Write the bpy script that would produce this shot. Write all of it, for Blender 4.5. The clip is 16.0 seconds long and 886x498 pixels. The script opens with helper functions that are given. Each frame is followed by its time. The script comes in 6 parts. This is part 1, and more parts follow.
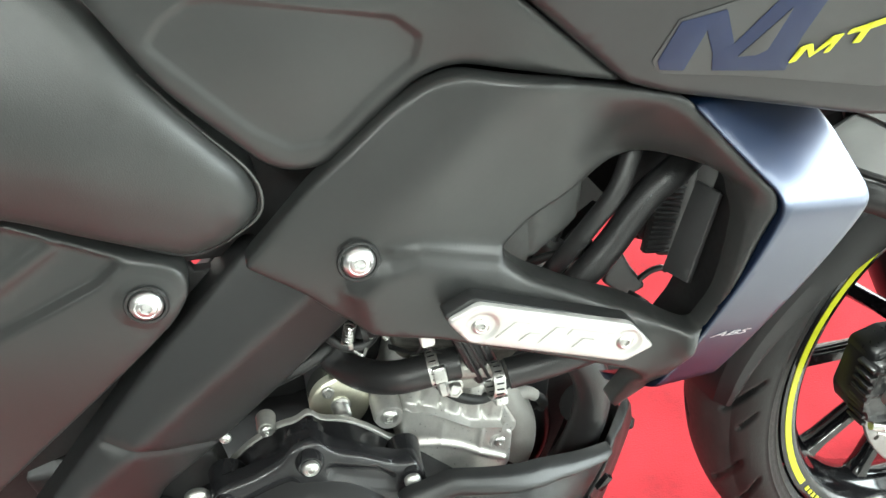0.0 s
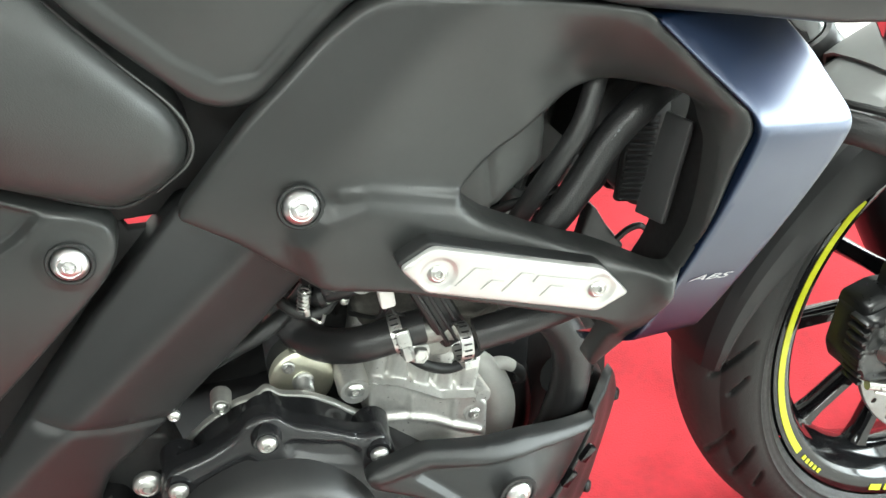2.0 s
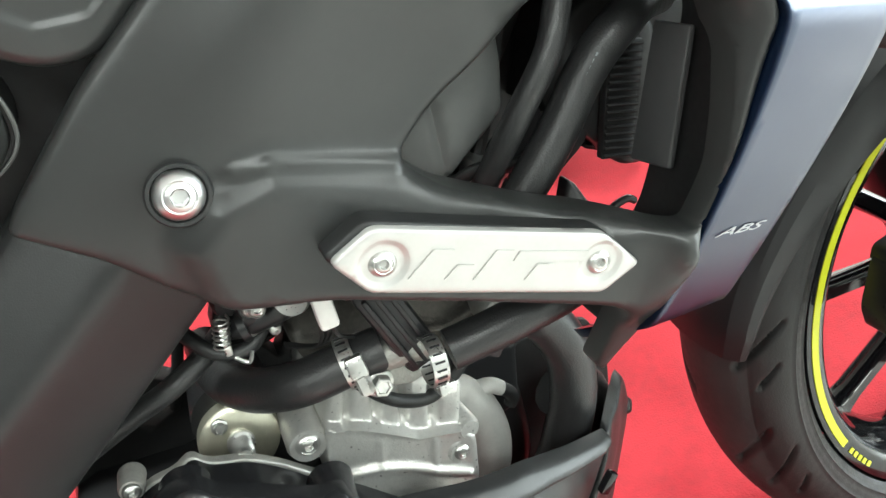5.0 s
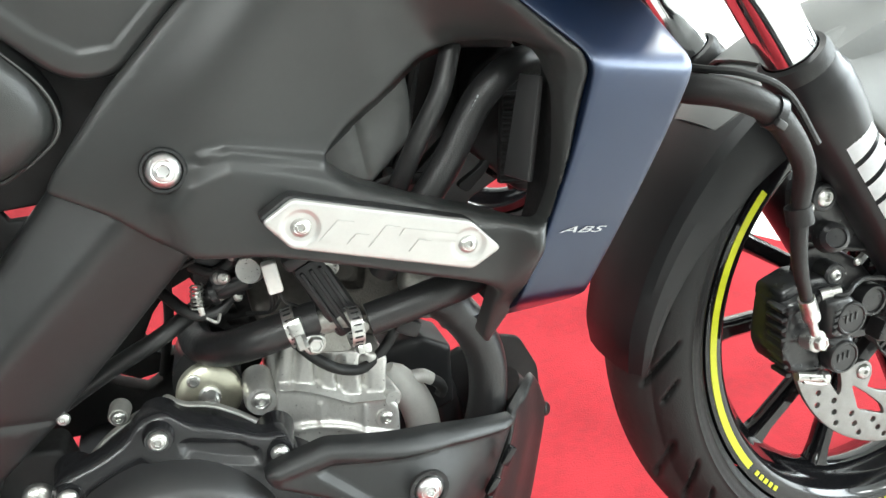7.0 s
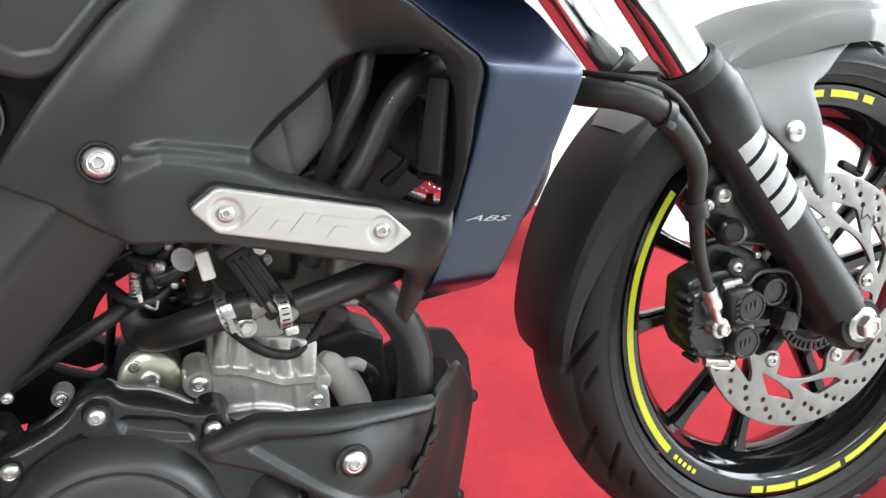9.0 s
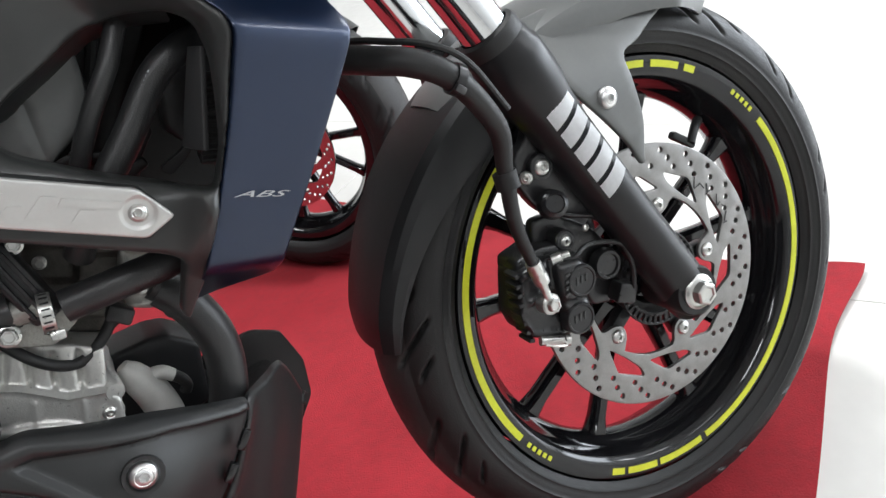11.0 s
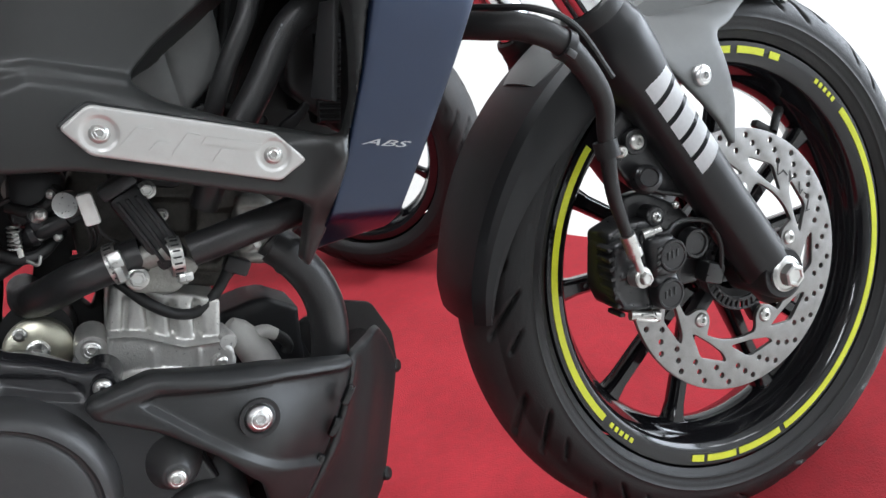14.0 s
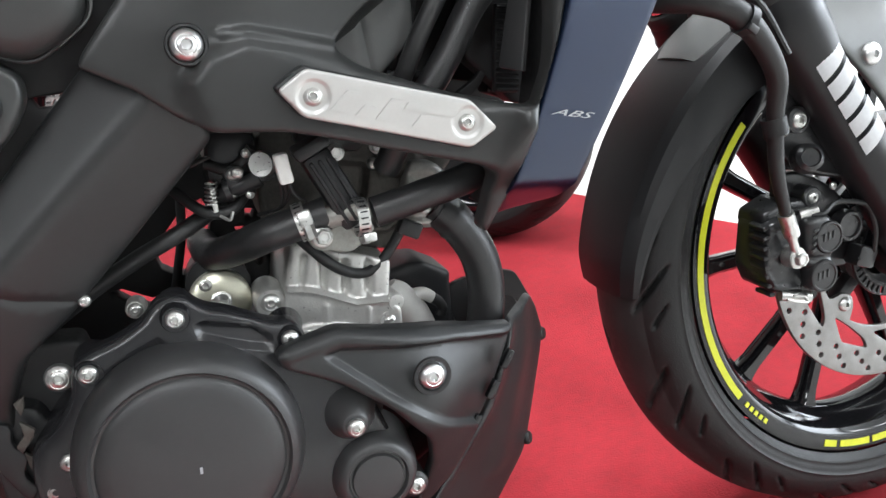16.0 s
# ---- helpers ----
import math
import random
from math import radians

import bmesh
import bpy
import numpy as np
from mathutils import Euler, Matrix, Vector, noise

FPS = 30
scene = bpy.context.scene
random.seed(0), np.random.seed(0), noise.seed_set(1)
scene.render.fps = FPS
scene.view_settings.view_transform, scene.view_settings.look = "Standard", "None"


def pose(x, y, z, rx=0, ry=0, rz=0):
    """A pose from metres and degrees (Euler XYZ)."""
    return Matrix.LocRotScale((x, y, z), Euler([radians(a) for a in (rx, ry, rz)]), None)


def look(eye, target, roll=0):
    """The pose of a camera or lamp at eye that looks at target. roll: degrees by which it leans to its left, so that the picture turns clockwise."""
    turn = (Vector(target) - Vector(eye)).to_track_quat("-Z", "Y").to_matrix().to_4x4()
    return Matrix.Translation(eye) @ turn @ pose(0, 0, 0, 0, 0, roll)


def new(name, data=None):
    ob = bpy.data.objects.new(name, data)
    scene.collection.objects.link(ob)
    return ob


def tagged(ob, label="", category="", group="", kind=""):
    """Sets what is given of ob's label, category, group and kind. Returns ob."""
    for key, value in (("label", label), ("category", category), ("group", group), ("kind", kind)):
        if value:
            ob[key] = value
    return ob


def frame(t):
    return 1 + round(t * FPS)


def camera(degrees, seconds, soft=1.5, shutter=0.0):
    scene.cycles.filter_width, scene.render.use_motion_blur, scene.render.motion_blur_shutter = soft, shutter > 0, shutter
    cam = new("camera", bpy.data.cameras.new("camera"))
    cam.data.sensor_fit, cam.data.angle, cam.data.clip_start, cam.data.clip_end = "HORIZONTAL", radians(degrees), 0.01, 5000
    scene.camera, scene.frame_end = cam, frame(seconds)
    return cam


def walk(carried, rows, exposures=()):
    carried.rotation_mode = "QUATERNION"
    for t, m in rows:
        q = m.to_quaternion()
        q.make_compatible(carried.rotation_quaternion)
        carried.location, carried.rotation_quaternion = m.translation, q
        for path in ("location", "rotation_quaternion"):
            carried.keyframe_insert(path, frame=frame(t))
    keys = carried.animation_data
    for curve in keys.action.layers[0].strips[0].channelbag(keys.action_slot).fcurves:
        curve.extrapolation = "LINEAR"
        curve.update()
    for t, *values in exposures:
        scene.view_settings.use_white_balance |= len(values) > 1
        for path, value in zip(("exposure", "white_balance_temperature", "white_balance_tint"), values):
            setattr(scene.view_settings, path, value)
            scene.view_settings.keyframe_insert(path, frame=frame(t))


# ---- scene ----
from mathutils.geometry import delaunay_2d_cdt

cam = camera(58.7, 16.0)
PATH = [
    (0, (-0.6075, -0.3597, 1.0017), (-0.3481, 1.0913, -0.3501), -9.40),
    (0.5, (-0.6064, -0.3640, 0.9911), (-0.3387, 1.0769, -0.3696), -9.07),
    (1, (-0.6030, -0.3691, 0.9710), (-0.3340, 1.0396, -0.4233), -9.04),
    (1.5, (-0.5989, -0.3674, 0.9512), (-0.3244, 1.0514, -0.4314), -9.95),
    (2, (-0.5919, -0.3618, 0.9472), (-0.3110, 1.0978, -0.3899), -11.14),
    (2.5, (-0.5963, -0.3402, 0.9490), (-0.3147, 1.1537, -0.3506), -12.04),
    (3, (-0.6040, -0.3118, 0.9158), (-0.3265, 1.1568, -0.4145), -13.47),
    (3.5, (-0.5939, -0.2926, 0.8905), (-0.2775, 1.1773, -0.4289), -14.66),
    (3.7, (-0.5875, -0.2893, 0.8795), (-0.2430, 1.1745, -0.4384), -14.55),
    (5.8, (-0.5686, -0.3179, 0.8471), (-0.1682, 1.2393, -0.3434), -16.93),
    (6, (-0.5645, -0.3398, 0.8548), (-0.1778, 1.2405, -0.3088), -16.58),
    (6.5, (-0.5603, -0.3939, 0.8518), (-0.1880, 1.2149, -0.2762), -15.19),
    (7, (-0.5571, -0.4494, 0.8601), (-0.1638, 1.1980, -0.2045), -13.93),
    (7.5, (-0.5695, -0.4820, 0.8696), (-0.2176, 1.1893, -0.1711), -13.60),
    (8, (-0.5733, -0.4894, 0.8734), (-0.1773, 1.1929, -0.1342), -13.02),
    (8.5, (-0.5647, -0.5051, 0.8779), (-0.0916, 1.1524, -0.1372), -11.43),
    (9, (-0.5415, -0.5113, 0.8588), (-0.0645, 1.1334, -0.1738), -12.82),
    (9.5, (-0.5280, -0.5201, 0.8435), (-0.0277, 1.1256, -0.1760), -13.11),
    (10, (-0.5074, -0.5241, 0.8374), (0.0527, 1.1095, -0.1718), -12.19),
    (10.2, (-0.4948, -0.5255, 0.8315), (0.0963, 1.0952, -0.1817), -12.22),
    (12.3, (-0.4521, -0.5631, 0.7492), (0.2804, 1.0070, -0.2495), -14.50),
    (12.5, (-0.4604, -0.5660, 0.7525), (0.2818, 1.0083, -0.2325), -14.00),
    (13, (-0.4886, -0.5667, 0.7577), (0.2484, 1.0268, -0.1998), -13.67),
    (13.5, (-0.5125, -0.5486, 0.7648), (0.1856, 1.0702, -0.1800), -13.45),
    (14, (-0.5361, -0.5393, 0.7679), (0.0980, 1.1118, -0.1651), -13.35),
    (14.5, (-0.5646, -0.5283, 0.7797), (0.0010, 1.1648, -0.1214), -13.36),
    (15, (-0.5799, -0.5239, 0.7812), (-0.0532, 1.1764, -0.1301), -13.91),
    (15.5, (-0.5952, -0.5236, 0.7839), (-0.1066, 1.1752, -0.1508), -14.03),
    (16, (-0.6089, -0.5211, 0.7861), (-0.1479, 1.1745, -0.1697), -13.71),
]
walk(cam, [(t, look(eye, target, roll)) for t, eye, target, roll in PATH], ((0.0, 0.48, 6250, -2), (3.5, 0.32, 6250, -2), (6.0, 0.28, 6200, -1), (7.5, 0.24, 6200, 3), (9.0, -0.07, 6150, 7), (10.0, -0.31, 6100, 8), (12.5, -1.18, 6100, 9), (13.5, -1.02, 5950, 9), (14.0, -0.66, 5950, 9), (16.0, -0.22, 6050, 8)))

# ---- light: a bright showroom with ceiling fixtures ----
FLOOR = 0.016
CEIL = 3.0
world = bpy.data.worlds.new("showroom_air")
scene.world = world
world.use_nodes = True
world.node_tree.nodes["Background"].inputs[0].default_value = (1.0, 0.98, 0.95, 1)
world.node_tree.nodes["Background"].inputs[1].default_value = 0.25


def area_lamp(x, y, w, d, power, color=(1.0, 0.98, 0.955)):
    data = bpy.data.lights.new("ceiling_lamp", "AREA")
    data.shape, data.size, data.size_y, data.energy, data.color = "RECTANGLE", w, d, power, color
    ob = new("ceiling_lamp", data)
    ob.matrix_world = pose(x, y, CEIL - 0.06, 0, 0, 0)
    return ob


# Two rows of ceiling panels; the row behind the machines burns brighter.
LAMPS = [(-2.6, -2.2, 0.8), (-0.6, -2.2, 0.85), (1.4, -2.2, 0.4), (3.4, -2.2, 1.2), (5.4, -2.2, 1.6), (-2.6, 0.9, 1.0), (-1.1, 0.9, 1.1), (1.6, 0.9, 1.1), (3.4, 0.9, 2.1), (5.4, 0.9, 2.0)]
for lx, ly, k in LAMPS:
    area_lamp(lx, ly, 1.9 if k >= 2 else 1.2, 0.35, 50.0 * k)
# One compact downlight hangs nearly over the front wheel and throws its shadow forward.
area_lamp(0.03, 0.80, 0.22, 0.22, 75.0)


# Daylight through the glazed front of the showroom.
day = bpy.data.lights.new("daylight", "AREA")
day.shape, day.size, day.size_y, day.energy, day.color = "RECTANGLE", 6.9, 2.4, 800.0, (0.94, 0.97, 1.0)
day_ob = new("daylight", day)
day_ob.matrix_world = look((7.15, -0.85, 1.5), (0, -0.85, 1.5))


# ---- materials ----
def material(name, base, rough=0.5, metal=0.0, spread=0.12, scale=30.0, grain=0.0, grain_scale=900.0, rough_spread=0.08, coat=0.0, coat_rough=0.12, spec=0.5, flakes=0.0, detail=6.0):
    m = bpy.data.materials.new(name)
    m.use_nodes = True
    nt = m.node_tree
    b = nt.nodes["Principled BSDF"]
    coord = nt.nodes.new("ShaderNodeTexCoord")

    def noise_node(s, d=detail):
        n = nt.nodes.new("ShaderNodeTexNoise")
        n.inputs["Scale"].default_value, n.inputs["Detail"].default_value = s, d
        nt.links.new(coord.outputs["Object"], n.inputs["Vector"])
        return n

    def remap(n, lo, hi):
        r = nt.nodes.new("ShaderNodeMapRange")
        r.inputs["From Min"].default_value, r.inputs["From Max"].default_value = 0.3, 0.7
        r.inputs["To Min"].default_value, r.inputs["To Max"].default_value = lo, hi
        nt.links.new(n.outputs["Fac"], r.inputs["Value"])
        return r

    big, small = noise_node(scale), noise_node(scale * 9)
    one, two = remap(big, 1 - spread, 1 + spread), remap(small, 1 - spread * 0.6, 1 + spread * 0.6)
    mul = nt.nodes.new("ShaderNodeMath")
    mul.operation = "MULTIPLY"
    nt.links.new(one.outputs[0], mul.inputs[0])
    nt.links.new(two.outputs[0], mul.inputs[1])
    tint = nt.nodes.new("ShaderNodeVectorMath")
    tint.operation = "SCALE"
    tint.inputs[0].default_value = base
    nt.links.new(mul.outputs[0], tint.inputs["Scale"])
    nt.links.new(tint.outputs[0], b.inputs["Base Color"])
    ro = remap(small, max(rough - rough_spread, 0.03), min(rough + rough_spread, 1))
    nt.links.new(ro.outputs[0], b.inputs["Roughness"])
    b.inputs["Metallic"].default_value = metal
    b.inputs["Specular IOR Level"].default_value = spec
    b.inputs["Coat Weight"].default_value = coat
    b.inputs["Coat Roughness"].default_value = coat_rough
    if grain:
        fine = noise_node(grain_scale, 3)
        bump = nt.nodes.new("ShaderNodeBump")
        bump.inputs["Strength"].default_value, bump.inputs["Distance"].default_value = grain, 0.001
        nt.links.new(fine.outputs["Fac"], bump.inputs["Height"])
        nt.links.new(bump.outputs[0], b.inputs["Normal"])
    return m


PLASTIC = material("moulded_black_plastic", (0.0318, 0.0332, 0.0325), 0.32, grain=0.05, grain_scale=1700, spread=0.04, rough_spread=0.015)
PLASTIC_LOW = material("coarse_black_plastic", (0.0205, 0.0212, 0.0215), 0.38, spec=0.45, grain=0.08, grain_scale=1300, spread=0.07, rough_spread=0.02)
FENDER_GREY = material("grey_moulded_plastic", (0.102, 0.105, 0.102), 0.42, grain=0.08, grain_scale=1300, spread=0.05, rough_spread=0.02)
VINYL = material("grained_seat_vinyl", (0.0350, 0.0368, 0.0360), 0.38, grain=0.14, grain_scale=1300, spread=0.06, rough_spread=0.02)
FLAP_BLACK = material("dull_black_plastic", (0.0110, 0.0115, 0.0123), 0.46, spec=0.34, grain=0.08, grain_scale=1300, spread=0.07, rough_spread=0.02)
TANK_PAINT = material("dark_grey_tank_paint", (0.036, 0.0355, 0.036), 0.36, metal=0.2, spread=0.04, rough_spread=0.02)
BLUE = material("matte_metallic_blue_paint", (0.0030, 0.0130, 0.0420), 0.36, metal=0.7, spread=0.02, rough_spread=0.004, detail=1, coat=0.9, coat_rough=0.22)
BLUE.node_tree.nodes["Principled BSDF"].inputs["Specular Tint"].default_value = (0.42, 0.44, 0.52, 1)
BLUE_DECAL = material("blue_decal_film", (0.0075, 0.0155, 0.058), 0.42, spread=0.06)
GREY_DECAL = material("grey_decal_film", (0.055, 0.056, 0.056), 0.45, spread=0.06)
YELLOW = material("yellow_film", (0.62, 0.66, 0.03), 0.4, spread=0.08)
WHITE_FILM = material("white_film", (0.85, 0.86, 0.87), 0.4, spread=0.06)
SILVER_FILM = material("silver_film", (0.42, 0.44, 0.46), 0.35, metal=0.3, spread=0.06)
PLATE = material("satin_silver_plate", (0.54, 0.535, 0.517), 0.33, metal=0.4, spread=0.025, scale=60, rough_spread=0.015, detail=2)
CHROME = material("chrome", (0.66, 0.67, 0.68), 0.08, metal=1.0, spread=0.03, rough_spread=0.04)
SATIN = material("satin_chromed_steel", (0.68, 0.68, 0.675), 0.34, metal=1.0, spread=0.02, rough_spread=0.02, detail=2)
STEEL = material("zinc_plated_steel", (0.56, 0.56, 0.54), 0.30, metal=0.9, spread=0.05, scale=60, rough_spread=0.03, detail=2)
DISC_STEEL = material("ground_disc_steel", (0.27, 0.265, 0.26), 0.36, metal=0.9, spread=0.1, scale=70, grain=0.15, grain_scale=2200)
DISC_FAR = material("polished_disc_steel", (0.50, 0.47, 0.46), 0.16, metal=1.0, spread=0.05, scale=70)
CAST = material("cast_aluminium", (0.60, 0.595, 0.57), 0.33, metal=0.6, spread=0.08, scale=45, grain=0.25, grain_scale=900, rough_spread=0.06)
CAST_ROUGH = material("sand_cast_aluminium", (0.56, 0.555, 0.53), 0.55, metal=0.35, spread=0.08, scale=45, grain=0.3, grain_scale=900)
CAST_MID = material("machined_aluminium_edge", (0.42, 0.415, 0.39), 0.42, metal=0.6, spread=0.15, scale=50, grain=0.2, grain_scale=700)
CAST_DULL = material("dull_cast_aluminium", (0.33, 0.325, 0.30), 0.5, metal=0.6, spread=0.2, scale=40, grain=0.4, grain_scale=600)
CALIPER_BLACK = material("semi_gloss_black_paint", (0.013, 0.013, 0.0138), 0.3, spread=0.08, rough_spread=0.03)
CAST_DARK = material("dark_cast_aluminium", (0.075, 0.070, 0.062), 0.5, metal=0.5, spread=0.35, scale=35, grain=0.4, grain_scale=600)
ENGINE_BLACK = material("black_engine_paint", (0.016, 0.016, 0.0175), 0.24, spec=0.5, spread=0.03, rough_spread=0.004, detail=1)
COVER_GREY = material("charcoal_engine_paint", (0.034, 0.034, 0.0345), 0.40, spread=0.06, rough_spread=0.02, grain=0.08, grain_scale=1200)
GOLD = material("passivated_zinc", (0.54, 0.53, 0.43), 0.33, metal=0.85, spread=0.08, scale=40, rough_spread=0.04, detail=2)
RUBBER = material("black_rubber", (0.015, 0.015, 0.0152), 0.5, spec=0.4, spread=0.15, grain=0.2, grain_scale=900)
HOSE = material("black_coolant_hose", (0.022, 0.022, 0.0225), 0.36, spread=0.15, grain=0.25, grain_scale=900)
TYRE = material("tyre_rubber", (0.0110, 0.0108, 0.0109), 0.5, spec=0.35, spread=0.22, scale=22, grain=0.3, grain_scale=700)
TREAD = material("dusty_tread_rubber", (0.030, 0.0295, 0.0292), 0.62, spec=0.35, spread=0.2, scale=18, grain=0.25, grain_scale=700)
RIM_BLACK = material("gloss_black_rim_paint", (0.0055, 0.0055, 0.0065), 0.1, spread=0.1, rough_spread=0.03)
FORK_BLACK = material("satin_black_fork_paint", (0.012, 0.0118, 0.0128), 0.34, spec=0.3, spread=0.06, rough_spread=0.015)
BLACK_METAL = material("black_painted_steel", (0.017, 0.017, 0.018), 0.35, spec=0.36, spread=0.12, rough_spread=0.03)
# Near-black with shade put into its colour, mostly for hidden inner parts.
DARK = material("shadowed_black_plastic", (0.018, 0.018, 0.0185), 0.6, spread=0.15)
FIN = material("grey_radiator_fins", (0.03, 0.03, 0.03), 0.5, metal=0.3, spread=0.15)
WHITE_PLASTIC = material("white_nylon", (0.78, 0.78, 0.75), 0.4, spread=0.05)
RED_PLASTIC = material("red_gloss_plastic", (0.45, 0.012, 0.02), 0.3, spread=0.1)
MARKER = material("black_marker_ink", (0.02, 0.02, 0.02), 0.5)
WALL = material("white_wall_paint", (0.55, 0.545, 0.53), 0.7, spread=0.03, scale=3)
DARK_WALL = material("dark_grey_wall_paint", (0.06, 0.06, 0.062), 0.6, spread=0.05, scale=3)
CEILING = material("white_ceiling_paint", (0.5, 0.5, 0.49), 0.8, spread=0.02, scale=3)
TILE = material("polished_white_tile", (0.60, 0.588, 0.560), 0.17, spread=0.025, scale=4, rough_spread=0.05)
GROUT = material("pale_grout", (0.53, 0.52, 0.495), 0.8, spread=0.08)
CARPET = material("red_needle_felt", (0.270, 0.0195, 0.0265), 0.9, spread=0.16, scale=9, grain=0.9, grain_scale=420, spec=0.2)


# ---- mesh helpers ----
def pip(P, poly):
    """Which of the points P lie inside the closed polygon."""
    P, A = np.asarray(P, float), np.asarray(poly, float)
    Bq = np.roll(A, -1, 0)
    px, pz = P[:, None, 0], P[:, None, 1]
    cross = ((A[:, 1] > pz) != (Bq[:, 1] > pz)) & (px < (Bq[:, 0] - A[:, 0]) * (pz - A[:, 1]) / (Bq[:, 1] - A[:, 1] + 1e-12) + A[:, 0])
    return cross.sum(1) % 2 == 1


def line_dist(P, pts, closed=True):
    """The distance of the points P from a polyline."""
    P, A = np.asarray(P, float), np.asarray(pts, float)
    Bq = np.roll(A, -1, 0) if closed else A[1:]
    A = A if closed else A[:-1]
    d = Bq - A
    f = (((P[:, None] - A) * d).sum(-1) / ((d * d).sum(-1) + 1e-15)).clip(0, 1)
    return np.sqrt((((P[:, None] - A) - f[..., None] * d) ** 2).sum(-1)).min(1)


def fillet(poly, rad, n=4):
    """The polygon with rounded corners."""
    out, k = [], len(poly)
    for i in range(k):
        p, a, b = (np.array(poly[j % k], float) for j in (i, i - 1, i + 1))
        la, lb = np.linalg.norm(a - p), np.linalg.norm(b - p)
        cut = min(rad, la * 0.45, lb * 0.45)
        s, e = p + (a - p) / la * cut, p + (b - p) / lb * cut
        for j in range(n + 1):
            f = j / n
            out.append((1 - f) ** 2 * s + 2 * f * (1 - f) * p + f * f * e)
    return np.array(out)


def resample(poly, step, closed=True):
    out, k = [], len(poly)
    for i in range(k if closed else k - 1):
        a, b = np.array(poly[i], float), np.array(poly[(i + 1) % k], float)
        m = max(1, int(math.ceil(np.linalg.norm(b - a) / step)))
        out += [a + (b - a) * j / m for j in range(m)]
    if not closed:
        out.append(np.array(poly[-1], float))
    return np.array(out)


def ease(t):
    t = np.clip(t, 0, 1)
    return t * t * (3 - 2 * t)


def spread_surface(controls, slack=0.004):
    """A smooth height over (x, z) through some control places (x, z, y)."""
    C = np.array(controls, float)

    def kernel(d2):
        return np.sqrt(d2 + 0.03**2)

    n = len(C)
    D = ((C[:, None, :2] - C[None, :, :2]) ** 2).sum(-1)
    A = np.zeros((n + 3, n + 3))
    A[:n, :n] = kernel(D) - slack * np.eye(n)
    A[:n, n], A[:n, n + 1 :] = 1, C[:, :2]
    A[n, :n], A[n + 1 :, :n] = 1, C[:, :2].T
    w = np.linalg.solve(A, np.r_[C[:, 2], 0, 0, 0])

    def height(P):
        P = np.asarray(P, float)
        d2 = ((P[:, None] - C[None, :, :2]) ** 2).sum(-1)
        return kernel(d2) @ w[:n] + w[n] + P @ w[n + 1 :]

    return height


def plane(a, b, c):
    """y as a flat function of (x, z), through three places (x, y, z)."""
    M = np.array([[p[0], p[2], 1] for p in (a, b, c)])
    w = np.linalg.solve(M, np.array([p[1] for p in (a, b, c)]))
    return lambda P: np.asarray(P) @ w[:2] + w[2]


def soft_max(f, g, k):
    return lambda P: 0.5 * (f(P) + g(P) + np.sqrt((f(P) - g(P)) ** 2 + k * k))


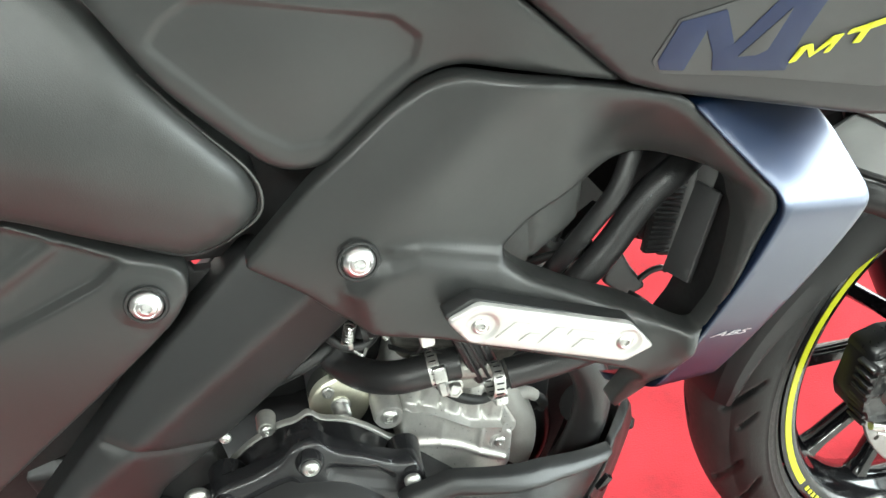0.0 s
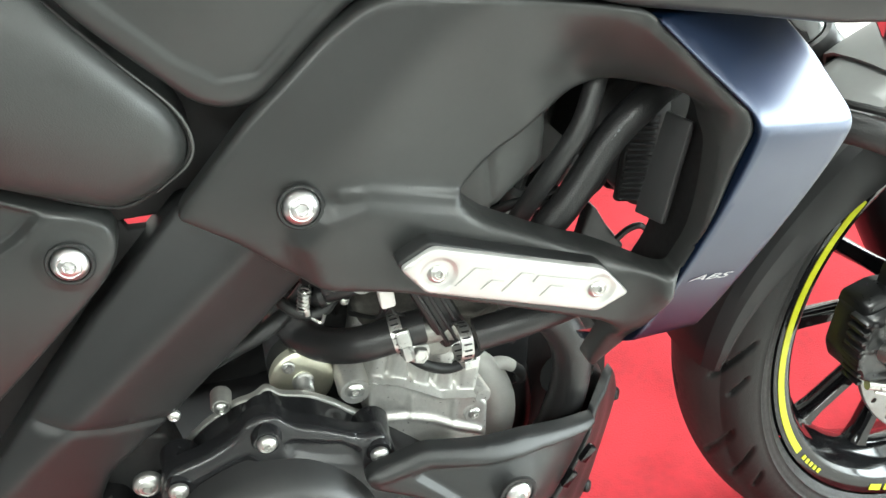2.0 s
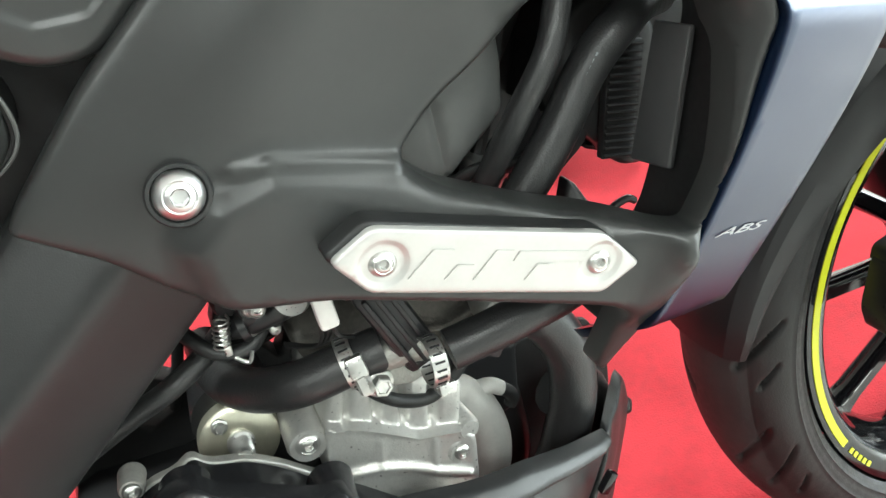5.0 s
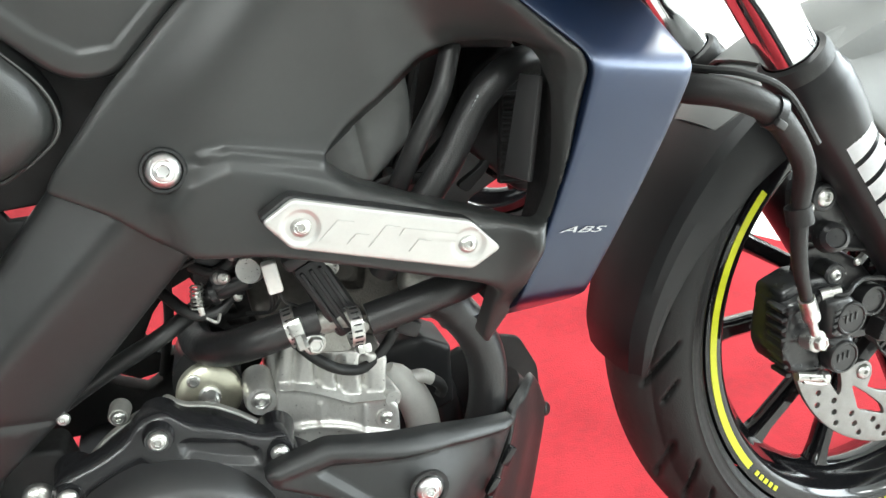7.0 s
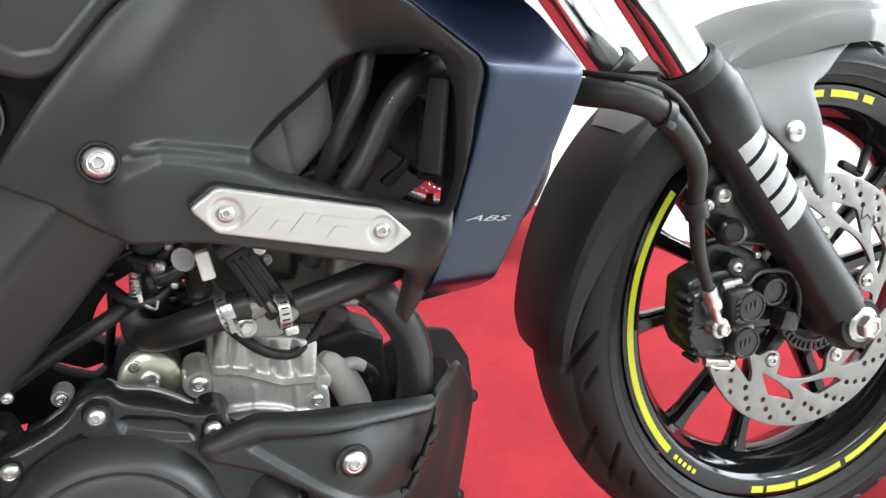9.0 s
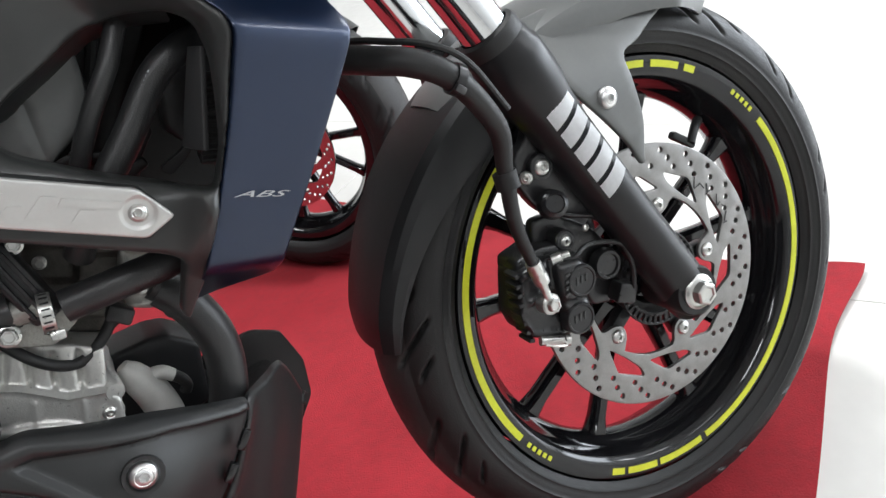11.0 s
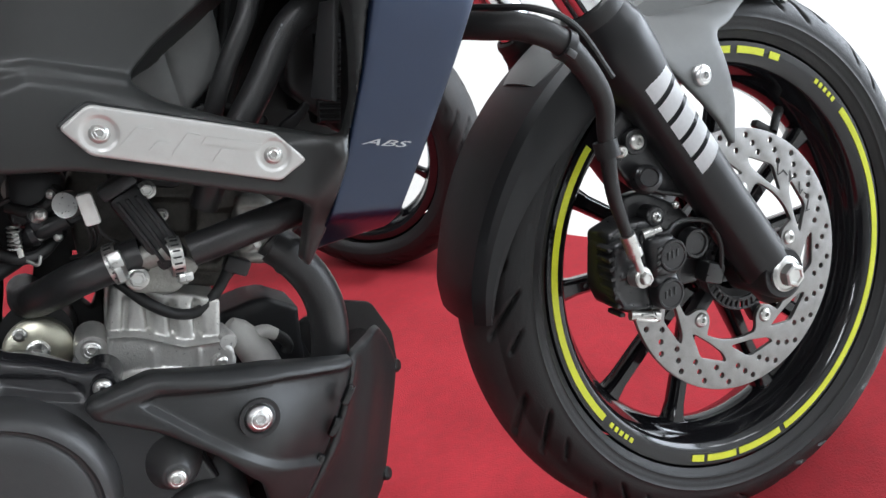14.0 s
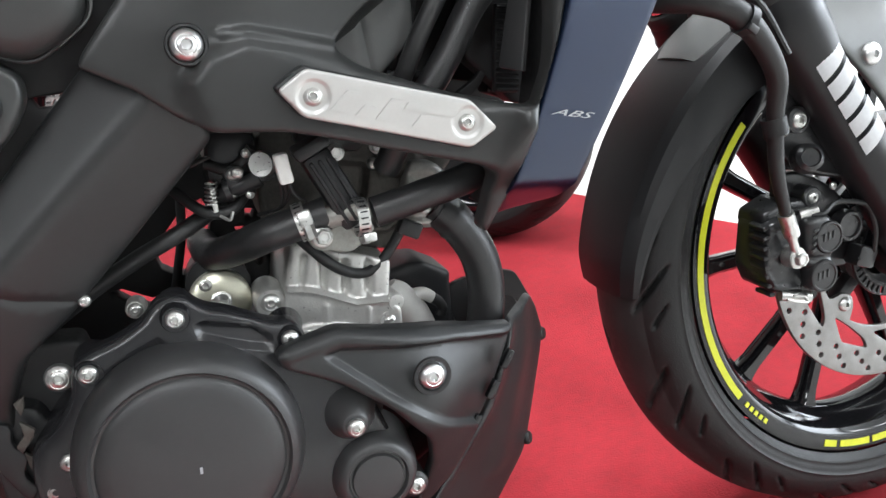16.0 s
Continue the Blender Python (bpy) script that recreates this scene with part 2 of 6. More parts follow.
def panel(outline, height, holes=(), r=0.004, depth=0.012, step=0.006, relief=(), corner=0.006, side=-1):
    """A moulded panel seen from the side: outline and holes in (x, z), its outer face at y = height(x, z), rounded at the rims by r."""
    edge = resample(fillet(outline, corner), step)
    rims = [edge] + [resample(h, step) for h in holes]
    if height is None or isinstance(height, (int, float)):
        flat = float(height or 0)
        height = lambda P: np.full(len(P), flat)
    lo, hi = edge.min(0), edge.max(0)
    gx, gz = np.meshgrid(np.arange(lo[0], hi[0], step), np.arange(lo[1], hi[1], step * 0.9))
    gx = gx + (np.arange(gx.shape[0]) % 2)[:, None] * step * 0.5
    grid = np.c_[gx.ravel(), gz.ravel()]
    inner = []
    for rim in rims:
        nxt = np.roll(rim, -1, 0) - np.roll(rim, 1, 0)
        nrm = np.c_[-nxt[:, 1], nxt[:, 0]] / (np.linalg.norm(nxt, axis=1)[:, None] + 1e-12)
        for f in (0.12, 0.4, 1.0):
            for s in (1, -1):
                q = rim + nrm * r * f * s
                inner.append(q[line_dist(q, rim) > r * f * 0.93])
    for kind, pts, h, w in relief:
        ln = resample(pts, step * 0.7, kind == "zone")
        t = np.roll(ln, -1, 0) - np.roll(ln, 1, 0)
        nrm = np.c_[-t[:, 1], t[:, 0]] / (np.linalg.norm(t, axis=1)[:, None] + 1e-12)
        for f in (0, 0.25, -0.25, 0.5, -0.5, 1, -1):
            q = ln + nrm * w * f
            inner.append(q[line_dist(q, ln, kind == "zone") > abs(f) * w * 0.93])
    Q = np.concatenate(inner)
    near = np.array([((Q - g) ** 2).sum(1).min() for g in grid])
    Q = np.concatenate([Q, grid[near > (step * 0.55) ** 2]])
    keep = pip(Q, edge)
    for rim in rims[1:]:
        keep &= ~pip(Q, rim)
    Q = Q[keep]
    far = np.min([line_dist(Q, rim) for rim in rims], axis=0)
    Q = Q[far > r * 0.09]
    gap, cells, kept = min(step * 0.3, r * 0.25), {}, []
    for q in Q.tolist():
        i, j = int(q[0] // gap), int(q[1] // gap)
        if all((q[0] - p[0]) ** 2 + (q[1] - p[1]) ** 2 > gap * gap for a in (-1, 0, 1) for b in (-1, 0, 1) for p in cells.get((i + a, j + b), ())):
            cells.setdefault((i, j), []).append(q)
            kept.append(q)
    Q = np.array(kept).reshape(-1, 2)
    pts, edges, base = [], [], 0
    for rim in rims:
        pts += list(rim)
        edges += [(base + i, base + (i + 1) % len(rim)) for i in range(len(rim))]
        base += len(rim)
    pts += list(Q)
    from_cdt = delaunay_2d_cdt([Vector(p) for p in pts], edges, [], 0, 1e-7)
    V = np.array([(v.x, v.y) for v in from_cdt[0]])
    T = np.array([t for t in from_cdt[2] if len(t) == 3])
    mid = V[T].mean(1)
    good = pip(mid, edge)
    for rim in rims[1:]:
        good &= ~pip(mid, rim)
    T = T[good]
    d = np.min([line_dist(V, rim) for rim in rims], axis=0)
    y = height(V)
    for kind, line, h, w in relief:
        if kind == "ridge":
            y = y + side * h * ease(1 - line_dist(V, line, False) / w)
        else:
            sd = line_dist(V, line) * np.where(pip(V, line), 1, -1)
            y = y + side * h * ease(sd / w + 0.5)
    back = height(V) - side * depth
    k = np.clip(1 - d / max(r, 1e-6), 0, 1)
    y = y - side * r * (1 - np.sqrt(np.clip(1 - k * k, 0, 1)))
    bm = bmesh.new()
    bm.faces.layers.int.new("moulded")
    front = [bm.verts.new((V[i, 0], y[i], V[i, 1])) for i in range(len(V))]
    behind = [bm.verts.new((V[i, 0], back[i], V[i, 1])) for i in range(len(V))]
    count = {}
    for a, b, c in T.tolist():
        tri = (a, b, c) if side < 0 else (a, c, b)
        bm.faces.new([front[i] for i in tri])
        bm.faces.new([behind[i] for i in tri[::-1]])
        for u, v in ((tri[0], tri[1]), (tri[1], tri[2]), (tri[2], tri[0])):
            count[(u, v)] = count.get((u, v), 0) + 1
    for u, v in list(count):
        if (v, u) not in count:
            bm.faces.new((front[v], front[u], behind[u], behind[v]))
    bmesh.ops.delete(bm, geom=[v for v in bm.verts if not v.link_faces], context="VERTS")
    return bm


def spline(points, sub=8):
    P = [Vector(p) for p in points]
    if len(P) == 2:
        return [P[0].lerp(P[1], i / sub) for i in range(sub + 1)]
    P = [P[0] * 2 - P[1]] + P + [P[-1] * 2 - P[-2]]
    out = []
    for i in range(1, len(P) - 2):
        a, b, c, d = P[i - 1 : i + 3]
        for j in range(sub):
            t = j / sub
            out.append(0.5 * (2 * b + (c - a) * t + (2 * a - 5 * b + 4 * c - d) * t * t + (3 * b - a - 3 * c + d) * t**3))
    return out + [P[-2]]


def tube(points, radius, n=14, sub=8, bm=None, flat=1.0):
    """A round bar along a smooth line. radius: one number, or one for each given point."""
    bm = bm or bmesh.new()
    path = spline(points, sub)
    rs = np.interp(np.linspace(0, 1, len(path)), np.linspace(0, 1, len(points)), radius if isinstance(radius, (list, tuple)) else [radius] * len(points))
    up, rings = None, []
    for i, p in enumerate(path):
        d = (path[min(i + 1, len(path) - 1)] - path[max(i - 1, 0)]).normalized()
        up = d.orthogonal().normalized() if up is None else (up - d * up.dot(d)).normalized()
        across = d.cross(up)
        rings.append([bm.verts.new(p + (up * math.cos(a) * flat + across * math.sin(a)) * rs[i]) for a in (2 * math.pi * k / n for k in range(n))])
    for a, b in zip(rings, rings[1:]):
        for k in range(n):
            bm.faces.new((a[k], a[(k + 1) % n], b[(k + 1) % n], b[k]))
    bm.faces.new(rings[0][::-1])
    bm.faces.new(rings[-1])
    return bm


def axis_frame(origin, axis):
    z = Vector(axis).normalized()
    x = z.orthogonal().normalized()
    m = Matrix((x, z.cross(x), z)).transposed().to_4x4()
    return Matrix.Translation(origin) @ m


def lathe(profile, origin=(0, 0, 0), axis=(0, -1, 0), n=32, bm=None):
    """A turned body: profile of (radius, height along the axis)."""
    bm = bm or bmesh.new()
    m = axis_frame(origin, axis)
    rings = []
    for r, h in profile:
        if r < 1e-6:
            rings.append([bm.verts.new(m @ Vector((0, 0, h)))] * n)
        else:
            rings.append([bm.verts.new(m @ Vector((r * math.cos(2 * math.pi * k / n), r * math.sin(2 * math.pi * k / n), h))) for k in range(n)])
    for a, b in zip(rings, rings[1:]):
        for k in range(n):
            vs = []
            for v in (a[k], a[(k + 1) % n], b[(k + 1) % n], b[k]):
                if v not in vs:
                    vs.append(v)
            if len(vs) > 2:
                bm.faces.new(vs)
    return bm


def block(center, size, turn=(0, 0, 0), bevel=0.002, bm=None, segments=2, taper=1.0):
    """A box with rounded edges; taper narrows its top."""
    b2 = bmesh.new()
    bmesh.ops.create_cube(b2, size=1.0)
    for v in b2.verts:
        k = taper if v.co.z > 0 else 1.0
        v.co = Vector((v.co.x * size[0] * k, v.co.y * size[1] * k, v.co.z * size[2]))
    if bevel:
        bmesh.ops.bevel(b2, geom=b2.edges[:], offset=bevel, segments=segments, profile=0.5, affect="EDGES")
    bmesh.ops.transform(b2, matrix=pose(*center, *turn), verts=b2.verts)
    return b2 if bm is None else merge(bm, b2)


def merge(bm, other):
    me = bpy.data.meshes.new("joined")
    other.to_mesh(me)
    other.free()
    bm.from_mesh(me)
    bpy.data.meshes.remove(me)
    return bm


def mesh_of(name, bm, mat, angle=38):
    me = bpy.data.meshes.new(name)
    angle = 74 if "moulded" in bm.faces.layers.int else angle
    bm.to_mesh(me)
    bm.free()
    me.materials.append(mat)
    for p in me.polygons:
        p.use_smooth = True
    me.set_sharp_from_angle(angle=radians(angle))
    return me


def part(name, bm, mat, parent, label="", angle=38):
    ob = new(name, bm if isinstance(bm, bpy.types.Mesh) else mesh_of(name, bm, mat, angle))
    ob.parent = parent
    if label:
        tagged(ob, label=label)
    return ob


def socket_bolt_mesh():
    """A domed button-head bolt with a hexagon socket, of radius 1, that sits on its flange."""
    bm = lathe([(1.0, -0.25), (1.0, 0.08), (0.93, 0.22), (0.8, 0.36), (0.66, 0.44), (0.60, 0.40), (0.54, 0.45), (0.36, 0.50)], axis=(0, 0, 1), n=24)
    lathe([(0.38, 0.50), (0.34, 0.47), (0.33, 0.08), (0.0, 0.02)], axis=(0, 0, 1), n=6, bm=bm)
    return bm


def hex_bolt_mesh():
    """A flanged hexagon bolt of radius 1."""
    bm = lathe([(1.0, -0.2), (1.0, 0.1), (0.9, 0.18), (0.72, 0.22)], axis=(0, 0, 1), n=20)
    lathe([(0.76, 0.15), (0.76, 0.72), (0.66, 0.82), (0.5, 0.84), (0.42, 0.74), (0.0, 0.70)], axis=(0, 0, 1), n=6, bm=bm)
    return bm


BOLT = mesh_of("bolt", socket_bolt_mesh(), SATIN, 30)
HEXBOLT = mesh_of("bolt", hex_bolt_mesh(), STEEL, 30)
STEELBOLT = mesh_of("bolt", socket_bolt_mesh(), STEEL, 30)


def bolt(parent, at, axis=(0, -1, 0), r=0.008, mesh=None, label=""):
    ob = new("bolt", mesh or HEXBOLT)
    ob.parent = parent
    ob.matrix_local = axis_frame(at, axis) @ Matrix.Diagonal((r, r, r, 1))
    if label:
        tagged(ob, label=label)
    return ob


def ring_of(mat_name, at, axis, r, parent, w=0.002):
    """A thin raised collar or recess ring round a bolt."""
    bm = lathe([(r, 0.0), (r + w * 0.3, 0.0012), (r + w, 0.0012), (r + w * 1.4, 0.0)], at, axis, 28)
    return part("collar", bm, mat_name, parent)


# ---- the showroom ----
def slab(name, x0, x1, y0, y1, z0, z1, mat, label="", bevel=0.0):
    bm = block(((x0 + x1) / 2, (y0 + y1) / 2, (z0 + z1) / 2), (x1 - x0, y1 - y0, z1 - z0), bevel=bevel)
    ob = new(name, mesh_of(name, bm, mat))
    return tagged(ob, label=label, kind="structure")


X0, X1, Y0, Y1 = -4.2, 7.2, -4.6, 4.6
floor = slab("floor", X0, X1, Y0, Y1, FLOOR - 0.15, FLOOR - 0.0016, GROUT, "polished white tiled showroom floor with fine pale joints")
slab("wall_north", X0, X1, Y1, Y1 + 0.12, FLOOR - 0.15, CEIL, WALL, "plain white painted showroom wall")
slab("wall_south", X0, X1, Y0 - 0.12, Y0, FLOOR - 0.15, CEIL, WALL, "plain white painted showroom wall")
# Both end walls are unseen; their dark tone is chosen to darken reflections.
slab("wall_east", X1, X1 + 0.12, Y0, Y1, FLOOR - 0.15, CEIL, DARK_WALL, "unseen dark grey wall, toned to darken reflections")
slab("wall_west", X0 - 0.12, X0, Y0, Y1, FLOOR - 0.15, CEIL, DARK_WALL, "unseen dark grey wall, toned to dim side reflections")
slab("ceiling", X0 - 0.1, X1 + 0.1, Y0 - 0.1, Y1 + 0.1, CEIL, CEIL + 0.1, CEILING, "plain white showroom ceiling")

# The tiles lie askew to the machine, with their joints along the carpet's edges.
TURN = 32.6
ALONG = Vector((math.cos(radians(TURN)), math.sin(radians(TURN)), 0))
ACROSS = Vector((-ALONG.y, ALONG.x, 0))
JOINT = Vector((0.469, -0.02, 0))
SIDE = 0.6
tile_bm = bmesh.new()
block((0, 0, -0.006), (SIDE - 0.0016, SIDE - 0.0016, 0.012), bevel=0.0008, bm=tile_bm, segments=1)
tile_mesh = mesh_of("tile", tile_bm, TILE)


# ---- the red carpet ----
def carpet_sheet():
    """A felt runner with one free corner that curls up a little, and slow ripples along its rims."""
    bm = bmesh.new()
    corner = Vector((0.433, 0.107, 0))
    u_dir, v_dir = Vector((-0.829, -0.559, 0)), Vector((-0.434, 0.901, 0))
    nu, nv = 90, 90
    grid = []
    for i in range(nu + 1):
        row = []
        for j in range(nv + 1):
            u, v = 2.6 * (i / nu) ** 1.7, 3.0 * (j / nv) ** 1.7
            p = corner + u_dir * u + v_dir * v
            wob = 0.006 * math.sin(9 * u + 1.0) * math.exp(-v * 14) + 0.005 * math.sin(8 * v + 0.5) * math.exp(-u * 14)
            lift = 0.007 * math.exp(-((u / 0.16) ** 2 + (v / 0.16) ** 2))
            lift += 0.0035 * (noise.noise(Vector((u * 3.2, v * 3.2, 0.3))) + 0.4) * (0.25 + math.exp(-v * 5) + math.exp(-u * 5))
            flare = math.exp(-((u / 0.10) ** 2) - (v / 0.09) ** 2)
            p = p + v_dir * wob * 0.6 - u_dir * wob * 0.5 + Vector((0.050, -0.012, 0)) * flare
            p.z = FLOOR + 0.0045 + max(lift, 0)
            row.append(bm.verts.new(p))
        grid.append(row)
    for i in range(nu):
        for j in range(nv):
            bm.faces.new((grid[i][j], grid[i][j + 1], grid[i + 1][j + 1], grid[i + 1][j]))
    bmesh.ops.recalc_face_normals(bm, faces=bm.faces[:])
    if bm.faces[0].normal.z < 0:
        bmesh.ops.reverse_faces(bm, faces=bm.faces[:])
    bmesh.ops.solidify(bm, geom=bm.faces[:], thickness=0.003)
    return bm


carpet = new("carpet", mesh_of("carpet", carpet_sheet(), CARPET, 60))
tagged(carpet, label="red needle-felt carpet laid over white tiles, one corner curling up", category="carpet")

# ---- a second carpet farther off ----
def far_carpet_sheet():
    bm = bmesh.new()
    o, u, v = Vector((1.46, 1.45, 0)), Vector((-0.69, 0.724, 0)), Vector((0.724, 0.69, 0))
    n = 24
    grid = [[bm.verts.new(o + u * (0.62 * i / n) + v * (2.2 * j / n) + Vector((0, 0, FLOOR + 0.0045 + 0.0012 * (1 + noise.noise(Vector((i * 0.4, j * 0.4, 2.0))))))) for j in range(n + 1)] for i in range(n + 1)]
    for i in range(n):
        for j in range(n):
            bm.faces.new((grid[i][j], grid[i + 1][j], grid[i + 1][j + 1], grid[i][j + 1]))
    bmesh.ops.recalc_face_normals(bm, faces=bm.faces[:])
    if bm.faces[0].normal.z < 0:
        bmesh.ops.reverse_faces(bm, faces=bm.faces[:])
    bmesh.ops.solidify(bm, geom=bm.faces[:], thickness=0.003)
    return bm


far_carpet = new("carpet", mesh_of("carpet", far_carpet_sheet(), CARPET, 60))
tagged(far_carpet, label="red needle-felt carpet lying across the white floor behind", category="carpet")

# ---- the motorcycle ----
LEAN = 9.3
bike = new("motorcycle")
bike.matrix_world = pose(0, 0, 0, -LEAN, 0, 0)
bike.empty_display_size = 0.1
tagged(bike, label="dark blue and black naked street motorcycle leaning on the red carpet", category="motorcycle")

# -- the black frame cover with its window --
cover_height = spread_surface([
    (-0.527, 0.776, -0.130), (-0.477, 0.765, -0.143), (-0.428, 0.750, -0.153), (-0.403, 0.739, -0.165), (-0.365, 0.678, -0.193),
    (-0.386, 0.623, -0.185), (-0.410, 0.579, -0.173), (-0.430, 0.535, -0.158), (-0.449, 0.508, -0.137), (-0.437, 0.556, -0.156),
    (-0.477, 0.578, -0.152), (-0.537, 0.610, -0.150), (-0.600, 0.632, -0.131), (-0.634, 0.667, -0.125), (-0.661, 0.689, -0.120),
    (-0.608, 0.735, -0.121), (-0.540, 0.771, -0.126), (-0.512, 0.659, -0.127), (-0.487, 0.675, -0.126), (-0.437, 0.696, -0.134),
    (-0.388, 0.690, -0.158), (-0.378, 0.672, -0.168), (-0.409, 0.602, -0.164), (-0.456, 0.614, -0.146), (-0.500, 0.643, -0.137),
    (-0.597, 0.685, -0.135), (-0.560, 0.715, -0.140), (-0.500, 0.735, -0.139)], 0.015)
COVER = [(-0.661, 0.690), (-0.655, 0.697), (-0.612, 0.731), (-0.560, 0.764), (-0.538, 0.774), (-0.520, 0.777), (-0.477, 0.765), (-0.428, 0.750),
         (-0.4035, 0.742), (-0.3875, 0.7185), (-0.3742, 0.6993), (-0.3637, 0.6832), (-0.3632, 0.6730), (-0.3840, 0.6258), (-0.4083, 0.5775), (-0.4285, 0.5355),
         (-0.449, 0.508), (-0.452, 0.514), (-0.437, 0.552), (-0.445, 0.560), (-0.478, 0.577), (-0.537, 0.609), (-0.560, 0.620), (-0.600, 0.631),
         (-0.616, 0.644), (-0.634, 0.667)]
WINDOW = [(-0.513, 0.660), (-0.489, 0.675), (-0.458, 0.688), (-0.437, 0.698), (-0.412, 0.700), (-0.389, 0.695), (-0.3765, 0.684), (-0.3770, 0.665),
          (-0.3830, 0.642), (-0.3925, 0.611), (-0.4040, 0.590), (-0.413, 0.592), (-0.456, 0.614), (-0.500, 0.643)]
CREASE = np.array([(-0.585, 0.692), (-0.552, 0.721), (-0.514, 0.752), (-0.485, 0.766)])


RIM = np.array([(-0.540, 0.7850), (-0.470, 0.7700), (-0.412, 0.7440), (-0.391, 0.7110), (-0.3725, 0.6845), (-0.3720, 0.6730), (-0.3930, 0.6260), (-0.4100, 0.5900)])


FRONT = np.array([(-0.3876, 0.7175), (-0.3742, 0.6985), (-0.3636, 0.683), (-0.3631, 0.673), (-0.3838, 0.6264), (-0.408, 0.578), (-0.420, 0.553)])


def cover_face(P):
    """The cover's outer face, with a soft crease above the bolt and a deep dip inside the rim round the front of the window."""
    P = np.asarray(P, float)
    along = np.clip((P - CREASE[0]) @ np.array([0.803, 0.596]) / 0.125, 0, 1)
    inside = pip(P, np.vstack([RIM, [(-0.540, 0.590)]]))
    dip = 0.021 * ease((P[:, 0] + 0.475) / 0.07) * ease((P[:, 1] - 0.592) / 0.025) * ease(np.where(inside, line_dist(P, RIM, False), 0) / (0.014 + 0.034 * ease((P[:, 1] - 0.680) / 0.035)))
    flush = 0.0052 * ease(1 - line_dist(P, FRONT, False) / 0.022)
    return cover_height(P) + dip - flush - 0.0062 * ease(along / 0.7) * np.exp(-((line_dist(P, CREASE, False) / 0.021) ** 2))


ARM = [(-0.606, 0.664), (-0.588, 0.677), (-0.563, 0.6795), (-0.540, 0.6690), (-0.514, 0.6560), (-0.503, 0.645), (-0.456, 0.620), (-0.412, 0.598), (-0.405, 0.575), (-0.437, 0.545), (-0.545, 0.596), (-0.606, 0.624)]
cover = part("frame_cover", panel(COVER, cover_face, [fillet(WINDOW, 0.008)], r=0.0035, depth=0.016, step=0.004, corner=0.007,
             relief=[("zone", ARM, 0.0080, 0.015), ("ridge", [(-0.576, 0.6850), (-0.560, 0.6830), (-0.540, 0.6735), (-0.513, 0.6600)], 0.0024, 0.0055),
                     ("ridge", [(-0.404, 0.733), (-0.388, 0.710), (-0.3705, 0.684), (-0.3700, 0.673), (-0.391, 0.626), (-0.4145, 0.580)], 0.0016, 0.007)]),
             PLASTIC, bike, "matte black moulded frame cover with a window opening")
bolt(cover, (-0.597, -0.137, 0.685), (0.05, -1, 0.12), 0.0098, BOLT, "chrome button-head bolt")
ring_of(PLASTIC_LOW, (-0.597, -0.1365, 0.685), (0.05, -1, 0.12), 0.0101, cover)


def window_lip():
    """The inner wall of the window's upper edge, leaning in under the cover."""
    line = resample([(-0.5135, 0.6590), (-0.489, 0.6755), (-0.458, 0.6890), (-0.437, 0.6990), (-0.412, 0.7010), (-0.390, 0.6965)], 0.005, False)
    y = cover_face(line) + 0.006
    bm = bmesh.new()
    rows = []
    for f, drop in ((0.0, 0.0), (0.006, 0.0035), (0.016, 0.0085), (0.030, 0.0105), (0.030, 0.0080), (0.0, -0.004)):
        k = np.clip(np.arange(len(line)) / 5.0, 0.25, 1)
        rows.append([bm.verts.new((line[i, 0] + drop * 0.42 * k[i], y[i] + f * k[i], line[i, 1] - drop * 0.9 * k[i])) for i in range(len(line))])
    for a, b in zip(rows, rows[1:]):
        for i in range(len(line) - 1):
            bm.faces.new((a[i], a[i + 1], b[i + 1], b[i]))
    bmesh.ops.recalc_face_normals(bm, faces=bm.faces[:])
    return bm


part("window_lip", window_lip(), PLASTIC_LOW, cover)

# -- the silver badge plate on it --
PL = [(-0.556, 0.6455), (-0.537, 0.653), (-0.4475, 0.6065), (-0.434, 0.584), (-0.4535, 0.577), (-0.5465, 0.6265)]
PL = [(-0.495 + (x + 0.495) * 1.035, 0.615 + (z - 0.615) * 1.035) for x, z in PL]
plate_face = plane((-0.556, -0.1668, 0.646), (-0.434, -0.1700, 0.584), (-0.50, -0.1670, 0.603))
part("plate_seat", panel([(x + (x + 0.495) * 0.02, z + (z - 0.615) * 0.05) for x, z in PL], lambda P: plate_face(P) + 0.0045, r=0.002, depth=0.012, step=0.006, corner=0.003), PLASTIC_LOW, bike)
AX = Vector((-0.434 + 0.556, 0, 0.584 - 0.6455)).normalized()


def on_plate(u, v):
    """A place on the plate, u along and v across it from its middle."""
    u, v = u * 1.03, v * 1.03
    return (-0.495 + AX.x * u - AX.z * v, 0.6150 + AX.z * u + AX.x * v)


def raised_mark(outline, rise=0.0007):
    """A low flat-topped shape that stands out of the plate, with chamfered edges."""
    pts = np.array([on_plate(u, v) for u, v in outline])
    mid = pts.mean(0)
    bm = bmesh.new()
    foot = [bm.verts.new((x, float(plate_face(np.array([[x, z]]))[0]) + 0.0006, z)) for x, z in pts]
    top = [bm.verts.new((x, float(plate_face(np.array([[x, z]]))[0]) - rise, z)) for x, z in mid + (pts - mid) * 0.985]
    n = len(pts)
    for k in range(n):
        bm.faces.new((foot[k], foot[(k + 1) % n], top[(k + 1) % n], top[k]))
    bm.faces.new(top)
    bmesh.ops.recalc_face_normals(bm, faces=bm.faces)
    return bm


def slanted_bar(u0, u1, v0, v1, lean):
    return [(u0, v0), (u1, v0), (u1 + lean, v1), (u0 + lean, v1)]


